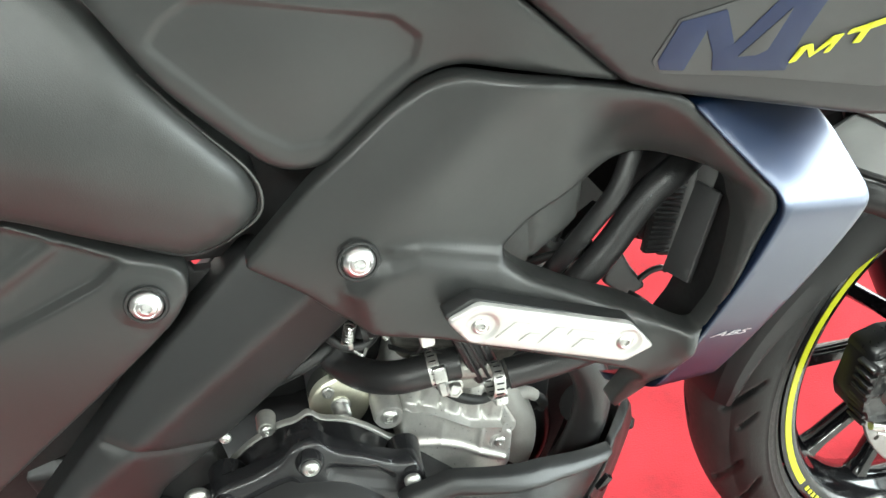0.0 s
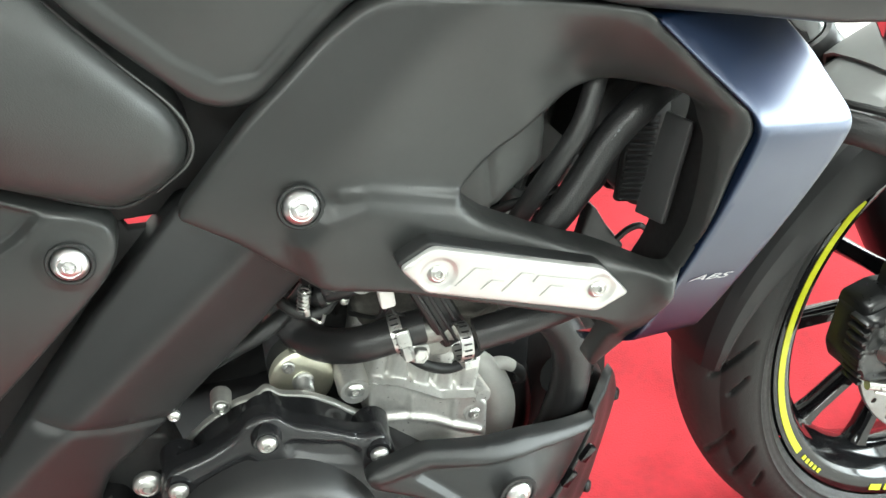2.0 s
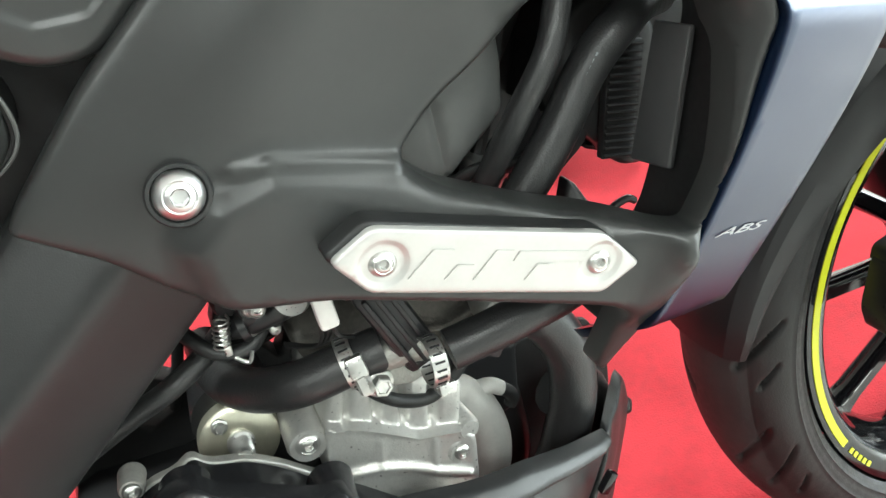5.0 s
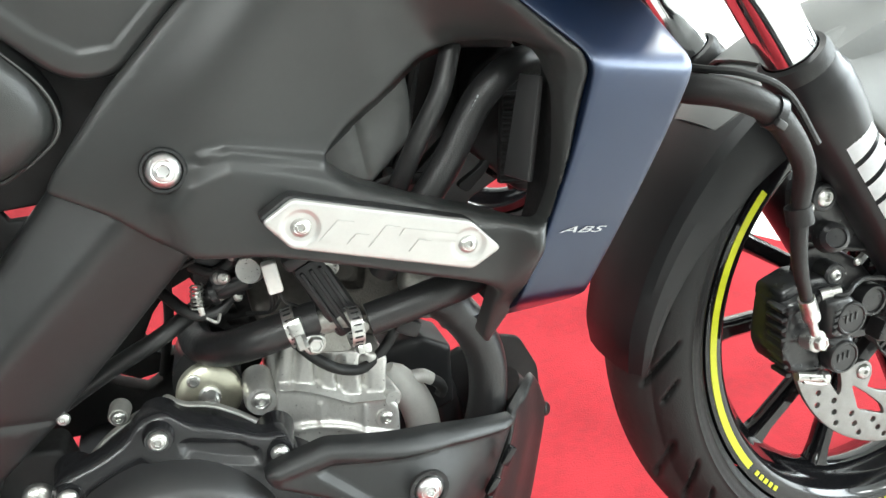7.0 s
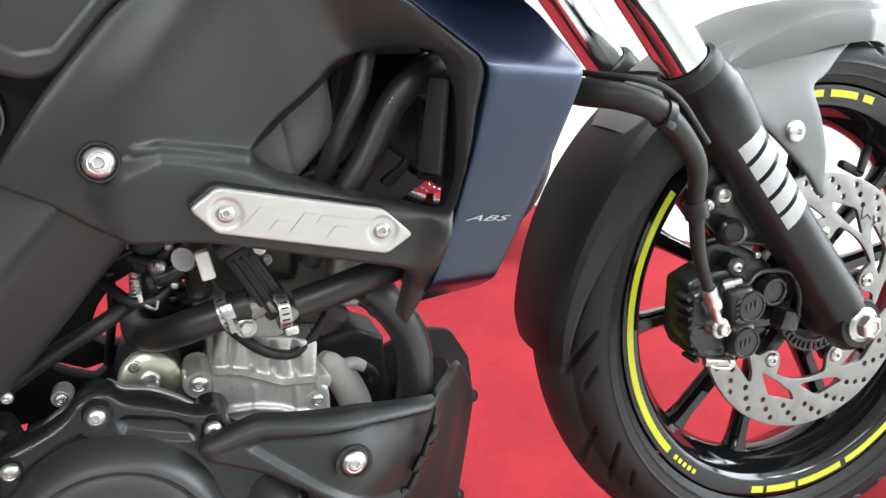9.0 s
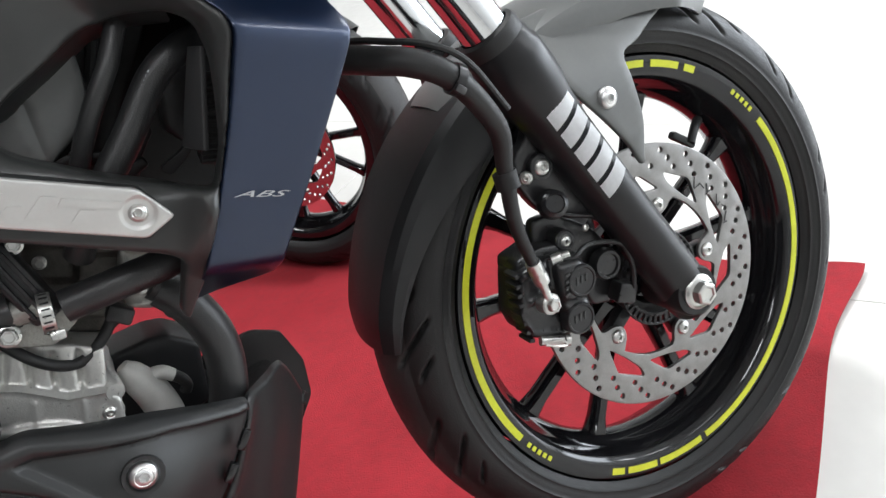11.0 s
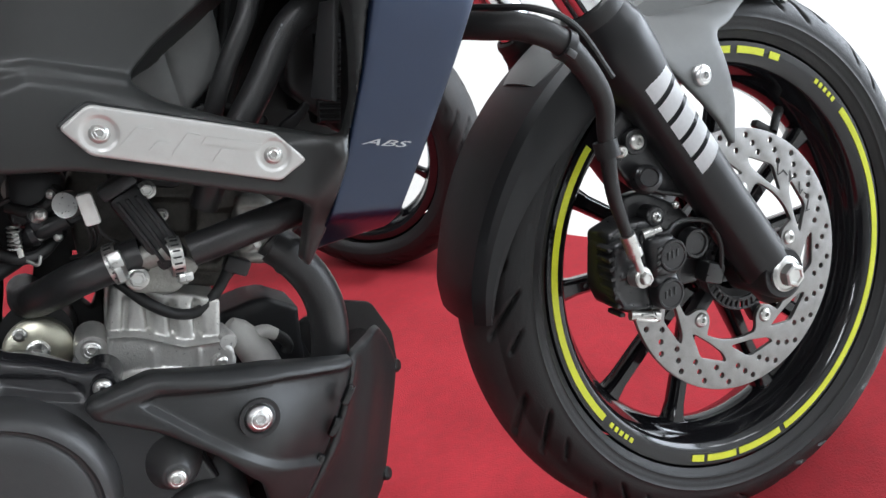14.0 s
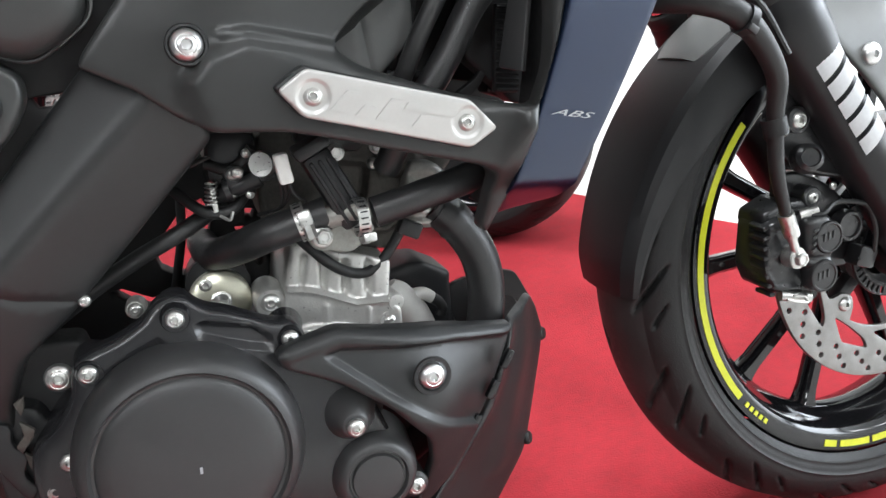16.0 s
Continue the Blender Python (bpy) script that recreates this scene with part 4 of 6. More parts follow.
cc_face = spread_surface([(-0.73, 0.495, -0.108), (-0.665, 0.515, -0.108), (-0.60, 0.465, -0.112), (-0.66, 0.45, -0.128), (-0.58, 0.40, -0.128), (-0.62, 0.33, -0.125), (-0.75, 0.40, -0.110), (-0.70, 0.30, -0.110), (-0.57, 0.33, -0.122)])
clutch = part("clutch_cover", panel(inner, cc_face, r=0.012, depth=0.046, step=0.005, corner=0.008), ENGINE_BLACK, bike, "glossy black painted clutch cover with cast bolt bosses")
FACE = [(-0.790, 0.452), (-0.783, 0.468), (-0.765, 0.476), (-0.748, 0.492), (-0.737, 0.515), (-0.722, 0.518), (-0.706, 0.520), (-0.686, 0.526), (-0.675, 0.535), (-0.657, 0.535), (-0.648, 0.521), (-0.633, 0.513), (-0.616, 0.499), (-0.606, 0.492), (-0.594, 0.489), (-0.589, 0.474), (-0.592, 0.458), (-0.562, 0.425), (-0.556, 0.38), (-0.564, 0.31), (-0.60, 0.27), (-0.72, 0.27), (-0.78, 0.32), (-0.80, 0.40)]
part("cover_face", panel(FACE, lambda P: cc_face(P) - 0.006, r=0.0055, depth=0.016, step=0.005, corner=0.008,
     relief=[("zone", [(-0.722, 0.500), (-0.700, 0.507), (-0.682, 0.511), (-0.676, 0.500), (-0.70, 0.490)], -0.004, 0.007), ("zone", [(-0.6560, 0.5110), (-0.6500, 0.5105), (-0.6220, 0.4960), (-0.6130, 0.4850), (-0.6150, 0.4770), (-0.6350, 0.4890), (-0.6560, 0.5030)], -0.0045, 0.006)]), ENGINE_BLACK, clutch)
for x, y, z in ((-0.666, -0.119, 0.5215), (-0.729, -0.114, 0.5045), (-0.601, -0.118, 0.478), (-0.764, -0.111, 0.452)):
    part("boss", lathe([(0.0135, -0.034), (0.0106, -0.010), (0.0098, -0.003), (0.0085, 0.0), (0.0, 0.0)], (x, y, z), (0, -1, 0.02), 28), ENGINE_BLACK, clutch)
CX, CZ = -0.6885, 0.4310
part("clutch_dome", lathe([(0.0775, -0.02), (0.0765, 0.002), (0.0745, 0.009), (0.0715, 0.0145), (0.0680, 0.0180), (0.0650, 0.0192), (0.0630, 0.0165), (0.0610, 0.0160), (0.0585, 0.0185), (0.050, 0.0205), (0.03, 0.0222), (0.0, 0.0228)], (CX, -0.128, CZ), (0.0, -1, 0.02), 72), COVER_GREY, clutch, "charcoal round clutch housing with a stepped rim")
part("lug", lathe([(0.0075, -0.012), (0.0070, 0.002), (0.0060, 0.004), (0.0, 0.004)], (-0.6930, -0.068, 0.5235), (0, -1, 0.1), 20), CAST_MID, clutch)
bolt(clutch, (-0.6930, -0.0725, 0.5240), (0, -1, 0.1), 0.0050, STEELBOLT)
part("scuff", block((CX + 0.004, -0.1530, CZ - 0.002), (0.0018, 0.0006, 0.0045), (0, 15, 0), 0), SILVER_FILM, clutch)
for at, r in (((-0.666, -0.121, 0.5225), 0.0063), ((-0.729, -0.118, 0.507), 0.0063), ((-0.601, -0.122, 0.480), 0.0062), ((-0.764, -0.113, 0.452), 0.0063), ((-0.781, -0.108, 0.434), 0.007), ((-0.750, -0.100, 0.506), 0.0095)):
    bolt(clutch, at, (0, -1, 0.02), r, STEELBOLT)
pump = part("oil_pump_cover", lathe([(0.036, -0.03), (0.033, 0.0), (0.031, 0.008), (0.028, 0.014), (0.0245, 0.0165), (0.0225, 0.0165), (0.0210, 0.0135), (0.0195, 0.0135), (0.0185, 0.0160), (0.010, 0.0170), (0.0, 0.0172)], (-0.578, -0.130, 0.362), (0, -1, 0.02), 48), COVER_GREY, bike, "charcoal round oil filter cover")
part("boss", lathe([(0.0300, -0.020), (0.0200, -0.004), (0.0130, 0.010), (0.0095, 0.017), (0.0080, 0.018), (0.0, 0.018)], (-0.581, -0.132, 0.412), (0, -1, 0.02), 28), COVER_GREY, pump)
for at, r in (((-0.581, -0.152, 0.412), 0.0066), ((-0.552, -0.128, 0.332), 0.0075), ((-0.620, -0.128, 0.345), 0.0075)):
    bolt(pump, at, (0, -1, 0.02), r, STEELBOLT)
part("boss", lathe([(0.011, -0.03), (0.0105, 0.006), (0.008, 0.008), (0.0, 0.008)], (-0.552, -0.120, 0.332), (0, -1, 0.02), 20), COVER_GREY, pump)
part("sprocket_cover", panel([(-0.86, 0.545), (-0.78, 0.53), (-0.735, 0.515), (-0.735, 0.38), (-0.85, 0.36)], -0.068, r=0.004, depth=0.03, step=0.015), DARK, bike)
part("sprocket_guard", panel([(-0.80, 0.50), (-0.775, 0.485), (-0.77, 0.455), (-0.775, 0.42), (-0.80, 0.38), (-0.82, 0.42), (-0.815, 0.47)], -0.085, r=0.003, depth=0.03, step=0.01), BLACK_METAL, bike)
part("heel_guard", panel([(-0.800, 0.49), (-0.792, 0.482), (-0.798, 0.47), (-0.79, 0.458), (-0.80, 0.446), (-0.794, 0.432), (-0.804, 0.425), (-0.812, 0.455), (-0.809, 0.48)], -0.093, r=0.0015, depth=0.005, step=0.01), BLACK_METAL, bike)

for pts in ([(-0.7840, 0.4985), (-0.7757, 0.5013), (-0.7790, 0.4930), (-0.7830, 0.4884)], [(-0.7856, 0.4854), (-0.7790, 0.4760), (-0.7815, 0.4715), (-0.7925, 0.4630), (-0.7946, 0.4688), (-0.7870, 0.4745)], [(-0.7916, 0.4626), (-0.7854, 0.4547), (-0.7896, 0.4448), (-0.7927, 0.4512)]):
    part("guard_edge", panel(pts, -0.0955, r=0.0006, depth=0.003, step=0.005, corner=0.001), CAST_DARK, bike)

# cylinder and head, tilted forward with the engine
CYL = [(-0.604, 0.450), (-0.6010, 0.4660), (-0.5905, 0.4950), (-0.5740, 0.5290), (-0.5085, 0.4920), (-0.5190, 0.4640), (-0.5130, 0.4550), (-0.520, 0.425), (-0.535, 0.405), (-0.585, 0.42)]
cyl_face = plane((-0.592, -0.064, 0.495), (-0.520, -0.083, 0.460), (-0.5755, -0.064, 0.5245))
FLANGE = [(-0.5901, 0.4947), (-0.5722, 0.4882), (-0.5629, 0.4823), (-0.5446, 0.4692), (-0.5213, 0.4644)]
cyl = part("cylinder", panel(CYL, cyl_face, r=0.0035, depth=0.11, step=0.0026, corner=0.004, relief=[
    ("zone", [(-0.602, 0.4900)] + FLANGE + [(-0.505, 0.4640), (-0.500, 0.500), (-0.5740, 0.5400)], -0.0040, 0.0020),
    ("ridge", [(-0.5692, 0.5137), (-0.5793, 0.4923)], -0.0045, 0.0032), ("ridge", [(-0.5555, 0.5095), (-0.5625, 0.4875)], -0.0065, 0.0040),
    ("ridge", [(-0.5420, 0.5005), (-0.5486, 0.4792)], -0.0065, 0.0040), ("ridge", [(-0.5257, 0.4955), (-0.5325, 0.4732)], -0.0065, 0.0040),
    ("ridge", FLANGE, 0.0036, 0.0028), ("ridge", [(-0.5955, 0.4880), (-0.6000, 0.4640)], 0.0030, 0.0040),
    ("ridge", [(-0.5965, 0.4617), (-0.5709, 0.4572), (-0.5549, 0.4506), (-0.5429, 0.4423), (-0.5250, 0.4330)], 0.0045, 0.0045),
    ("ridge", [(-0.5655, 0.4741), (-0.5704, 0.4586)], 0.0014, 0.0030), ("ridge", [(-0.5365, 0.4631), (-0.5422, 0.4446)], 0.0020, 0.0032)]), CAST, bike, "bare cast aluminium cylinder block with ribs")
part("lug", lathe([(0.0125, -0.03), (0.0125, 0.002), (0.011, 0.006), (0.0, 0.006)], (-0.604, -0.055, 0.4875), (0, -1, 0), 24), CAST, cyl)
bolt(cyl, (-0.604, -0.060, 0.4885), (0, -1, 0), 0.0078, STEELBOLT)
part("lug", lathe([(0.010, -0.03), (0.010, 0.004), (0.0085, 0.007), (0.0, 0.007)], (-0.5245, -0.076, 0.4470), (0.1, -1, 0), 20), CAST, cyl)
bolt(cyl, (-0.5245, -0.0825, 0.4475), (0.1, -1, 0), 0.0056, STEELBOLT)
part("lug", lathe([(0.0075, -0.03), (0.0075, 0.002), (0.006, 0.005), (0.0, 0.005)], (-0.5160, -0.078, 0.4600), (0.1, -1, 0), 18), CAST, cyl)
part("water_pump", tube([(-0.5070, -0.030, 0.4560), (-0.5040, -0.030, 0.4480), (-0.5005, -0.029, 0.4370), (-0.4955, -0.028, 0.4205), (-0.4935, -0.028, 0.4010), (-0.4965, -0.028, 0.3810), (-0.5030, -0.028, 0.3660)], [0.0055, 0.0105, 0.0130, 0.0142, 0.0146, 0.0146, 0.0146], 28), CAST_ROUGH, bike, "rounded cast aluminium water pump elbow")
part("pump_outlet", tube([(-0.4950, -0.028, 0.4360), (-0.4835, -0.030, 0.4370), (-0.4760, -0.030, 0.4302)], [0.0075, 0.0058, 0.0052], 16), CAST_ROUGH, bike)
part("outlet_cap", tube([(-0.4765, -0.030, 0.4305), (-0.4715, -0.030, 0.4240), (-0.4700, -0.029, 0.4170), (-0.4730, -0.028, 0.4120)], 0.0048, 12), RUBBER, bike)
HEAD = [(-0.585, 0.525), (-0.500, 0.488), (-0.470, 0.505), (-0.425, 0.545), (-0.450, 0.600), (-0.540, 0.640), (-0.578, 0.60), (-0.588, 0.55)]
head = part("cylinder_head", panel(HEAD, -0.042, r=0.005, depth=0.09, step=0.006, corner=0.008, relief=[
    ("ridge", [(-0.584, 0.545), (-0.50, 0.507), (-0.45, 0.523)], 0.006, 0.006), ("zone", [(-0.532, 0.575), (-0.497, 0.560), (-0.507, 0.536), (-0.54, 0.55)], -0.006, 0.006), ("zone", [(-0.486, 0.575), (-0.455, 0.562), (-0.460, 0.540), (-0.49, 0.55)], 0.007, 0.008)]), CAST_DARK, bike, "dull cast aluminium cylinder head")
bolt(head, (-0.487, -0.047, 0.573), (0, -1, 0), 0.006, HEXBOLT)
bolt(head, (-0.523, -0.047, 0.560), (0, -1, 0), 0.005, HEXBOLT)
thermo = part("thermostat_housing", panel([(-0.484, 0.508), (-0.482, 0.521), (-0.469, 0.528), (-0.452, 0.524), (-0.440, 0.512), (-0.445, 0.499), (-0.468, 0.499)], -0.068, r=0.009, depth=0.03, step=0.005, corner=0.006, relief=[("ridge", [(-0.480, 0.514), (-0.462, 0.511), (-0.447, 0.517)], -0.004, 0.005)]), CAST_MID, bike, "grey cast thermostat housing")
outlet = part("outlet_flange", panel([(-0.468, 0.556), (-0.448, 0.548), (-0.436, 0.528), (-0.434, 0.516), (-0.445, 0.508), (-0.476, 0.513), (-0.482, 0.526)], -0.058, r=0.006, depth=0.03, step=0.005, corner=0.006, relief=[("ridge", [(-0.478, 0.524), (-0.456, 0.520), (-0.438, 0.524)], -0.004, 0.004), ("zone", [(-0.470, 0.546), (-0.455, 0.540), (-0.456, 0.530), (-0.470, 0.534)], -0.004, 0.003)]), CAST_DULL, bike, "dull grey cast coolant outlet flange")
bolt(outlet, (-0.446, -0.062, 0.537), (0, -1, 0), 0.004, HEXBOLT)
part("neck", tube([(-0.458, -0.060, 0.513), (-0.449, -0.061, 0.502), (-0.446, -0.061, 0.494)], [0.0150, 0.0158, 0.0160], 20), HOSE, thermo)
part("clip_end", block((-0.4370, -0.0600, 0.4900), (0.009, 0.005, 0.0075), (0, 30, 0), 0.001), SATIN, bike)
bolt(thermo, (-0.468, -0.066, 0.518), (0, -1, 0), 0.0045, HEXBOLT)

# starter motor
starter = part("starter_motor", lathe([(0.024, -0.05), (0.0242, -0.004), (0.0235, 0.0), (0.021, 0.002), (0.009, 0.0030), (0.0, 0.0032)], (-0.6385, -0.038, 0.4965), (0.02, -1, 0.14), 40), GOLD, bike, "gold passivated starter motor end cap")
part("stud", lathe([(0.0082, 0.0), (0.0082, 0.003), (0.0066, 0.0035)] + [(0.0056 + 0.0011 * (k % 2), 0.004 + 0.0011 * k) for k in range(13)] + [(0.0048, 0.0192), (0.0, 0.0194)], (-0.6383, -0.0405, 0.4970), (0.02, -1, 0.14), 24), STEEL, starter, "threaded steel stud")
bolt(starter, (-0.6445, -0.041, 0.5135), (0.02, -1, 0.14), 0.0048, HEXBOLT)
part("starter_body", lathe([(0.0, 0.0), (0.025, 0.0), (0.0252, -0.07), (0.0, -0.07)], (-0.6365, -0.028, 0.5055), (0.02, -1, 0.14), 32), BLACK_METAL, bike)

# hoses and clamps over the cylinder
part("coolant_pipe", tube([(-0.405, -0.098, 0.560), (-0.433, -0.108, 0.543), (-0.478, -0.112, 0.542), (-0.516, -0.110, 0.5415)], 0.0112, 18), HOSE, bike, "black rubber coolant hose under the frame cover")
part("coolant_pipe", tube([(-0.638, 0.025, 0.530), (-0.634, -0.015, 0.5290), (-0.622, -0.046, 0.5340), (-0.606, -0.070, 0.5405), (-0.587, -0.085, 0.546), (-0.562, -0.088, 0.547), (-0.545, -0.090, 0.547)], 0.0125, 20), HOSE, bike, "black rubber coolant hose behind the cylinder")


def hose_clamp(parent, at, axis, r, screw):
    """A worm-drive band clamp with its screw box."""
    c = part("hose_clamp", lathe([(r, -0.0042), (r + 0.0010, -0.0042), (r + 0.0012, -0.0015), (r + 0.0010, 0.0042), (r, 0.0042)], at, axis, 30), STEEL, parent, "bright worm-drive hose clamp")
    ax = Vector(axis).normalized()
    for k in range(20):
        m = axis_frame(at, axis) @ Matrix.Rotation(k * 0.314, 4, "Z") @ Matrix.Translation((r + 0.0013, 0, 0))
        slot = block((0, 0, 0), (0.0006, 0.0011, 0.0052), (0, 0, 0), 0)
        bmesh.ops.transform(slot, matrix=m, verts=slot.verts)
        part("slot", slot, BLACK_METAL, c)
    if screw:
        s = Vector(screw)
        out = s - Vector(at)
        out = (out - ax * out.dot(ax)).normalized()
        turn = ax.cross(out)
        m = Matrix((ax, turn, out)).transposed().to_4x4()
        box = block((0, 0, 0), (0.0095, 0.012, 0.0065), (0, 0, 0), 0.0015)
        bmesh.ops.transform(box, matrix=Matrix.Translation(s) @ m, verts=box.verts)
        part("screw_box", box, STEEL, c)
        part("screw", lathe([(0.0, -0.004), (0.0042, -0.004), (0.0042, 0.005), (0.0036, 0.006), (0.0, 0.006)], s + turn * 0.0095 * (1 if turn.z < 0 else -1), turn * (1 if turn.z < 0 else -1), 6), STEEL, c)
    return c


hose_clamp(bike, (-0.5265, -0.1125, 0.5425), (0.97, 0.03, -0.20), 0.0124, (-0.5258, -0.117, 0.5275))
hose_clamp(bike, (-0.5635, -0.0880, 0.547), (0.95, -0.10, 0.04), 0.0131, (-0.562, -0.1015, 0.5520))
part("hose_spigot", lathe([(0.0, -0.02), (0.0085, -0.02), (0.0085, 0.02), (0.0, 0.02)], (-0.541, -0.095, 0.545), (0.95, -0.3, 0), 20), CAST_DULL, bike)

part("fuel_line", tube([(-0.578, -0.070, 0.606), (-0.588, -0.066, 0.598), (-0.600, -0.068, 0.596), (-0.612, -0.062, 0.604)], 0.004, 10), RUBBER, bike)
bolt(bike, (-0.5545, -0.099, 0.5345), (0.1, -1, 0.1), 0.0078, HEXBOLT)
bolt(bike, (-0.5510, -0.095, 0.551), (0.1, -1, 0.1), 0.0042, HEXBOLT)
part("mount_bracket", panel([(-0.568, 0.552), (-0.552, 0.556), (-0.538, 0.540), (-0.520, 0.534), (-0.512, 0.522), (-0.535, 0.510), (-0.562, 0.522)], -0.083, r=0.0015, depth=0.006, step=0.01), CAST_DULL, bike)
inj = part("fuel_injector", block((-0.5345, -0.094, 0.564), (0.0215, 0.022, 0.060), (0, -14, 0), 0.004), BLACK_METAL, bike, "black ribbed connector over the intake")
part("cap", block((-0.5425, -0.094, 0.5975), (0.026, 0.024, 0.010), (0, -14, 0), 0.003), BLACK_METAL, inj)
for k in (-1, 0, 1):
    part("rib", block((-0.5345 + k * 0.0062, -0.1065, 0.564), (0.0026, 0.003, 0.05), (0, -14, 0), 0.0008), BLACK_METAL, inj)
bolt(bike, (-0.5265, -0.098, 0.5885), (0, -1, 0.1), 0.0062, HEXBOLT)
part("connector", block((-0.5645, -0.097, 0.5895), (0.0100, 0.010, 0.0215), (0, 4, 0), 0.002), WHITE_PLASTIC, bike, "white nylon wire connector")
part("sensor_cap", lathe([(0.0, 0.0), (0.0095, 0.0), (0.0095, 0.005), (0.0085, 0.008), (0.0, 0.007)], (-0.5745, -0.080, 0.594), (-0.4, -1, 0.2), 24), STEEL, bike, "round bright sensor cap")
part("wire", tube([(-0.5640, -0.097, 0.580), (-0.5630, -0.095, 0.570), (-0.556, -0.088, 0.560)], 0.0012, 8), RUBBER, bike)
part("throttle_body", block((-0.594, -0.045, 0.602), (0.036, 0.040, 0.040), (0, 20, 0), 0.008), BLACK_METAL, bike)
part("intake_pipe", tube([(-0.612, -0.055, 0.578), (-0.600, -0.066, 0.5815), (-0.580, -0.070, 0.584)], 0.0068, 14), BLACK_METAL, bike)
for k in range(2):
    part("throttle_ring", lathe([(0.0066, -0.002), (0.0084, -0.002), (0.0084, 0.002), (0.0066, 0.002)], (-0.604 + k * 0.016, -0.066, 0.5815), (1, -0.1, 0.05), 18), BLACK_METAL, bike)
part("throttle_linkage", block((-0.586, -0.068, 0.585), (0.036, 0.010, 0.009), (0, 6, 0), 0.003), BLACK_METAL, bike)
bolt(bike, (-0.594, -0.078, 0.5935), (0, -1, 0.1), 0.0045, STEELBOLT)
part("cable_end", block((-0.6155, -0.066, 0.578), (0.004, 0.004, 0.018), (0, 10, 0), 0.001), STEEL, bike)
part("spring", tube([(-0.6155, -0.065, 0.566), (-0.610, -0.067, 0.561), (-0.606, -0.066, 0.566)], 0.0013, 6), STEEL, bike)
part("breather_pipe", tube([(-0.765, -0.052, 0.524), (-0.720, -0.055, 0.542), (-0.680, -0.056, 0.554), (-0.652, -0.055, 0.5600), (-0.630, -0.045, 0.5640), (-0.612, -0.025, 0.5660)], 0.0062, 14), HOSE, bike, "thin bent black breather pipe")
bolt(bike, (-0.7165, -0.094, 0.548), (0, -1, 0.1), 0.0042, STEELBOLT)
part("wire_loom", tube([(-0.570, -0.072, 0.535), (-0.556, -0.076, 0.510), (-0.542, -0.074, 0.494), (-0.526, -0.072, 0.488), (-0.508, -0.072, 0.497), (-0.487, -0.070, 0.516)], 0.0042, 10), RUBBER, bike, "drooping black wire loom")
part("plug", block((-0.489, -0.083, 0.513), (0.018, 0.012, 0.012), (0, 40, 0), 0.002), BLACK_METAL, bike)
part("cam_cap", lathe([(0.0, 0.0), (0.012, 0.0), (0.012, 0.006), (0.0, 0.006)], (-0.600, -0.05, 0.61), (-0.2, -1, 0), 20), CAST_DULL, bike)
part("radiator_hose", tube([(-0.458, -0.058, 0.517), (-0.447, -0.060, 0.498), (-0.437, -0.062, 0.472), (-0.435, -0.062, 0.445), (-0.442, -0.062, 0.415), (-0.455, -0.060, 0.385), (-0.47, -0.05, 0.35)], 0.0155, 20), HOSE, bike, "thick black radiator hose going down behind the belly cowl")

part("exhaust_shield", panel([(-0.545, 0.43), (-0.535, 0.452), (-0.510, 0.456), (-0.482, 0.456), (-0.467, 0.452), (-0.446, 0.434), (-0.449, 0.424), (-0.458, 0.38), (-0.53, 0.37)], 0.0, r=0.005, depth=0.05, step=0.008, corner=0.004), BLACK_METAL, bike)
part("exhaust_pipe", tube([(-0.49, 0.03, 0.44), (-0.472, 0.03, 0.41), (-0.465, 0.03, 0.36), (-0.48, 0.03, 0.30), (-0.56, 0.03, 0.26), (-0.8, 0.02, 0.25)], 0.017, 16), BLACK_METAL, bike)
part("cam_plug", block((-0.52, -0.055, 0.60), (0.05, 0.03, 0.03), (0, 25, 0), 0.006), BLACK_METAL, bike)

# dark left-hand side of the frame, with gaps through to the carpet
GAPS = [[(-0.5955, 0.5442), (-0.5874, 0.5411), (-0.5922, 0.5346), (-0.5980, 0.5368)], [(-0.6131, 0.5176), (-0.5937, 0.5149), (-0.5976, 0.5107), (-0.6117, 0.5142)], [(-0.677, 0.529), (-0.662, 0.547), (-0.645, 0.560), (-0.626, 0.564), (-0.6225, 0.549), (-0.630, 0.535), (-0.633, 0.517), (-0.641, 0.512), (-0.656, 0.505), (-0.668, 0.511), (-0.676, 0.519)], [(-0.721, 0.515), (-0.711, 0.514), (-0.692, 0.498), (-0.675, 0.497), (-0.677, 0.490), (-0.691, 0.486), (-0.708, 0.499)], [(-0.607, 0.506), (-0.590, 0.509), (-0.595, 0.500), (-0.601, 0.493)], [(-0.609, 0.532), (-0.602, 0.530), (-0.602, 0.523), (-0.609, 0.525)]]
part("left_frame", panel([(-0.82, 0.545), (-0.71, 0.610), (-0.66, 0.665), (-0.56, 0.67), (-0.575, 0.55), (-0.582, 0.515), (-0.60, 0.47), (-0.70, 0.46), (-0.80, 0.48)], 0.030, [np.array(g) for g in GAPS], r=0.002, depth=0.02, step=0.012), DARK, bike)
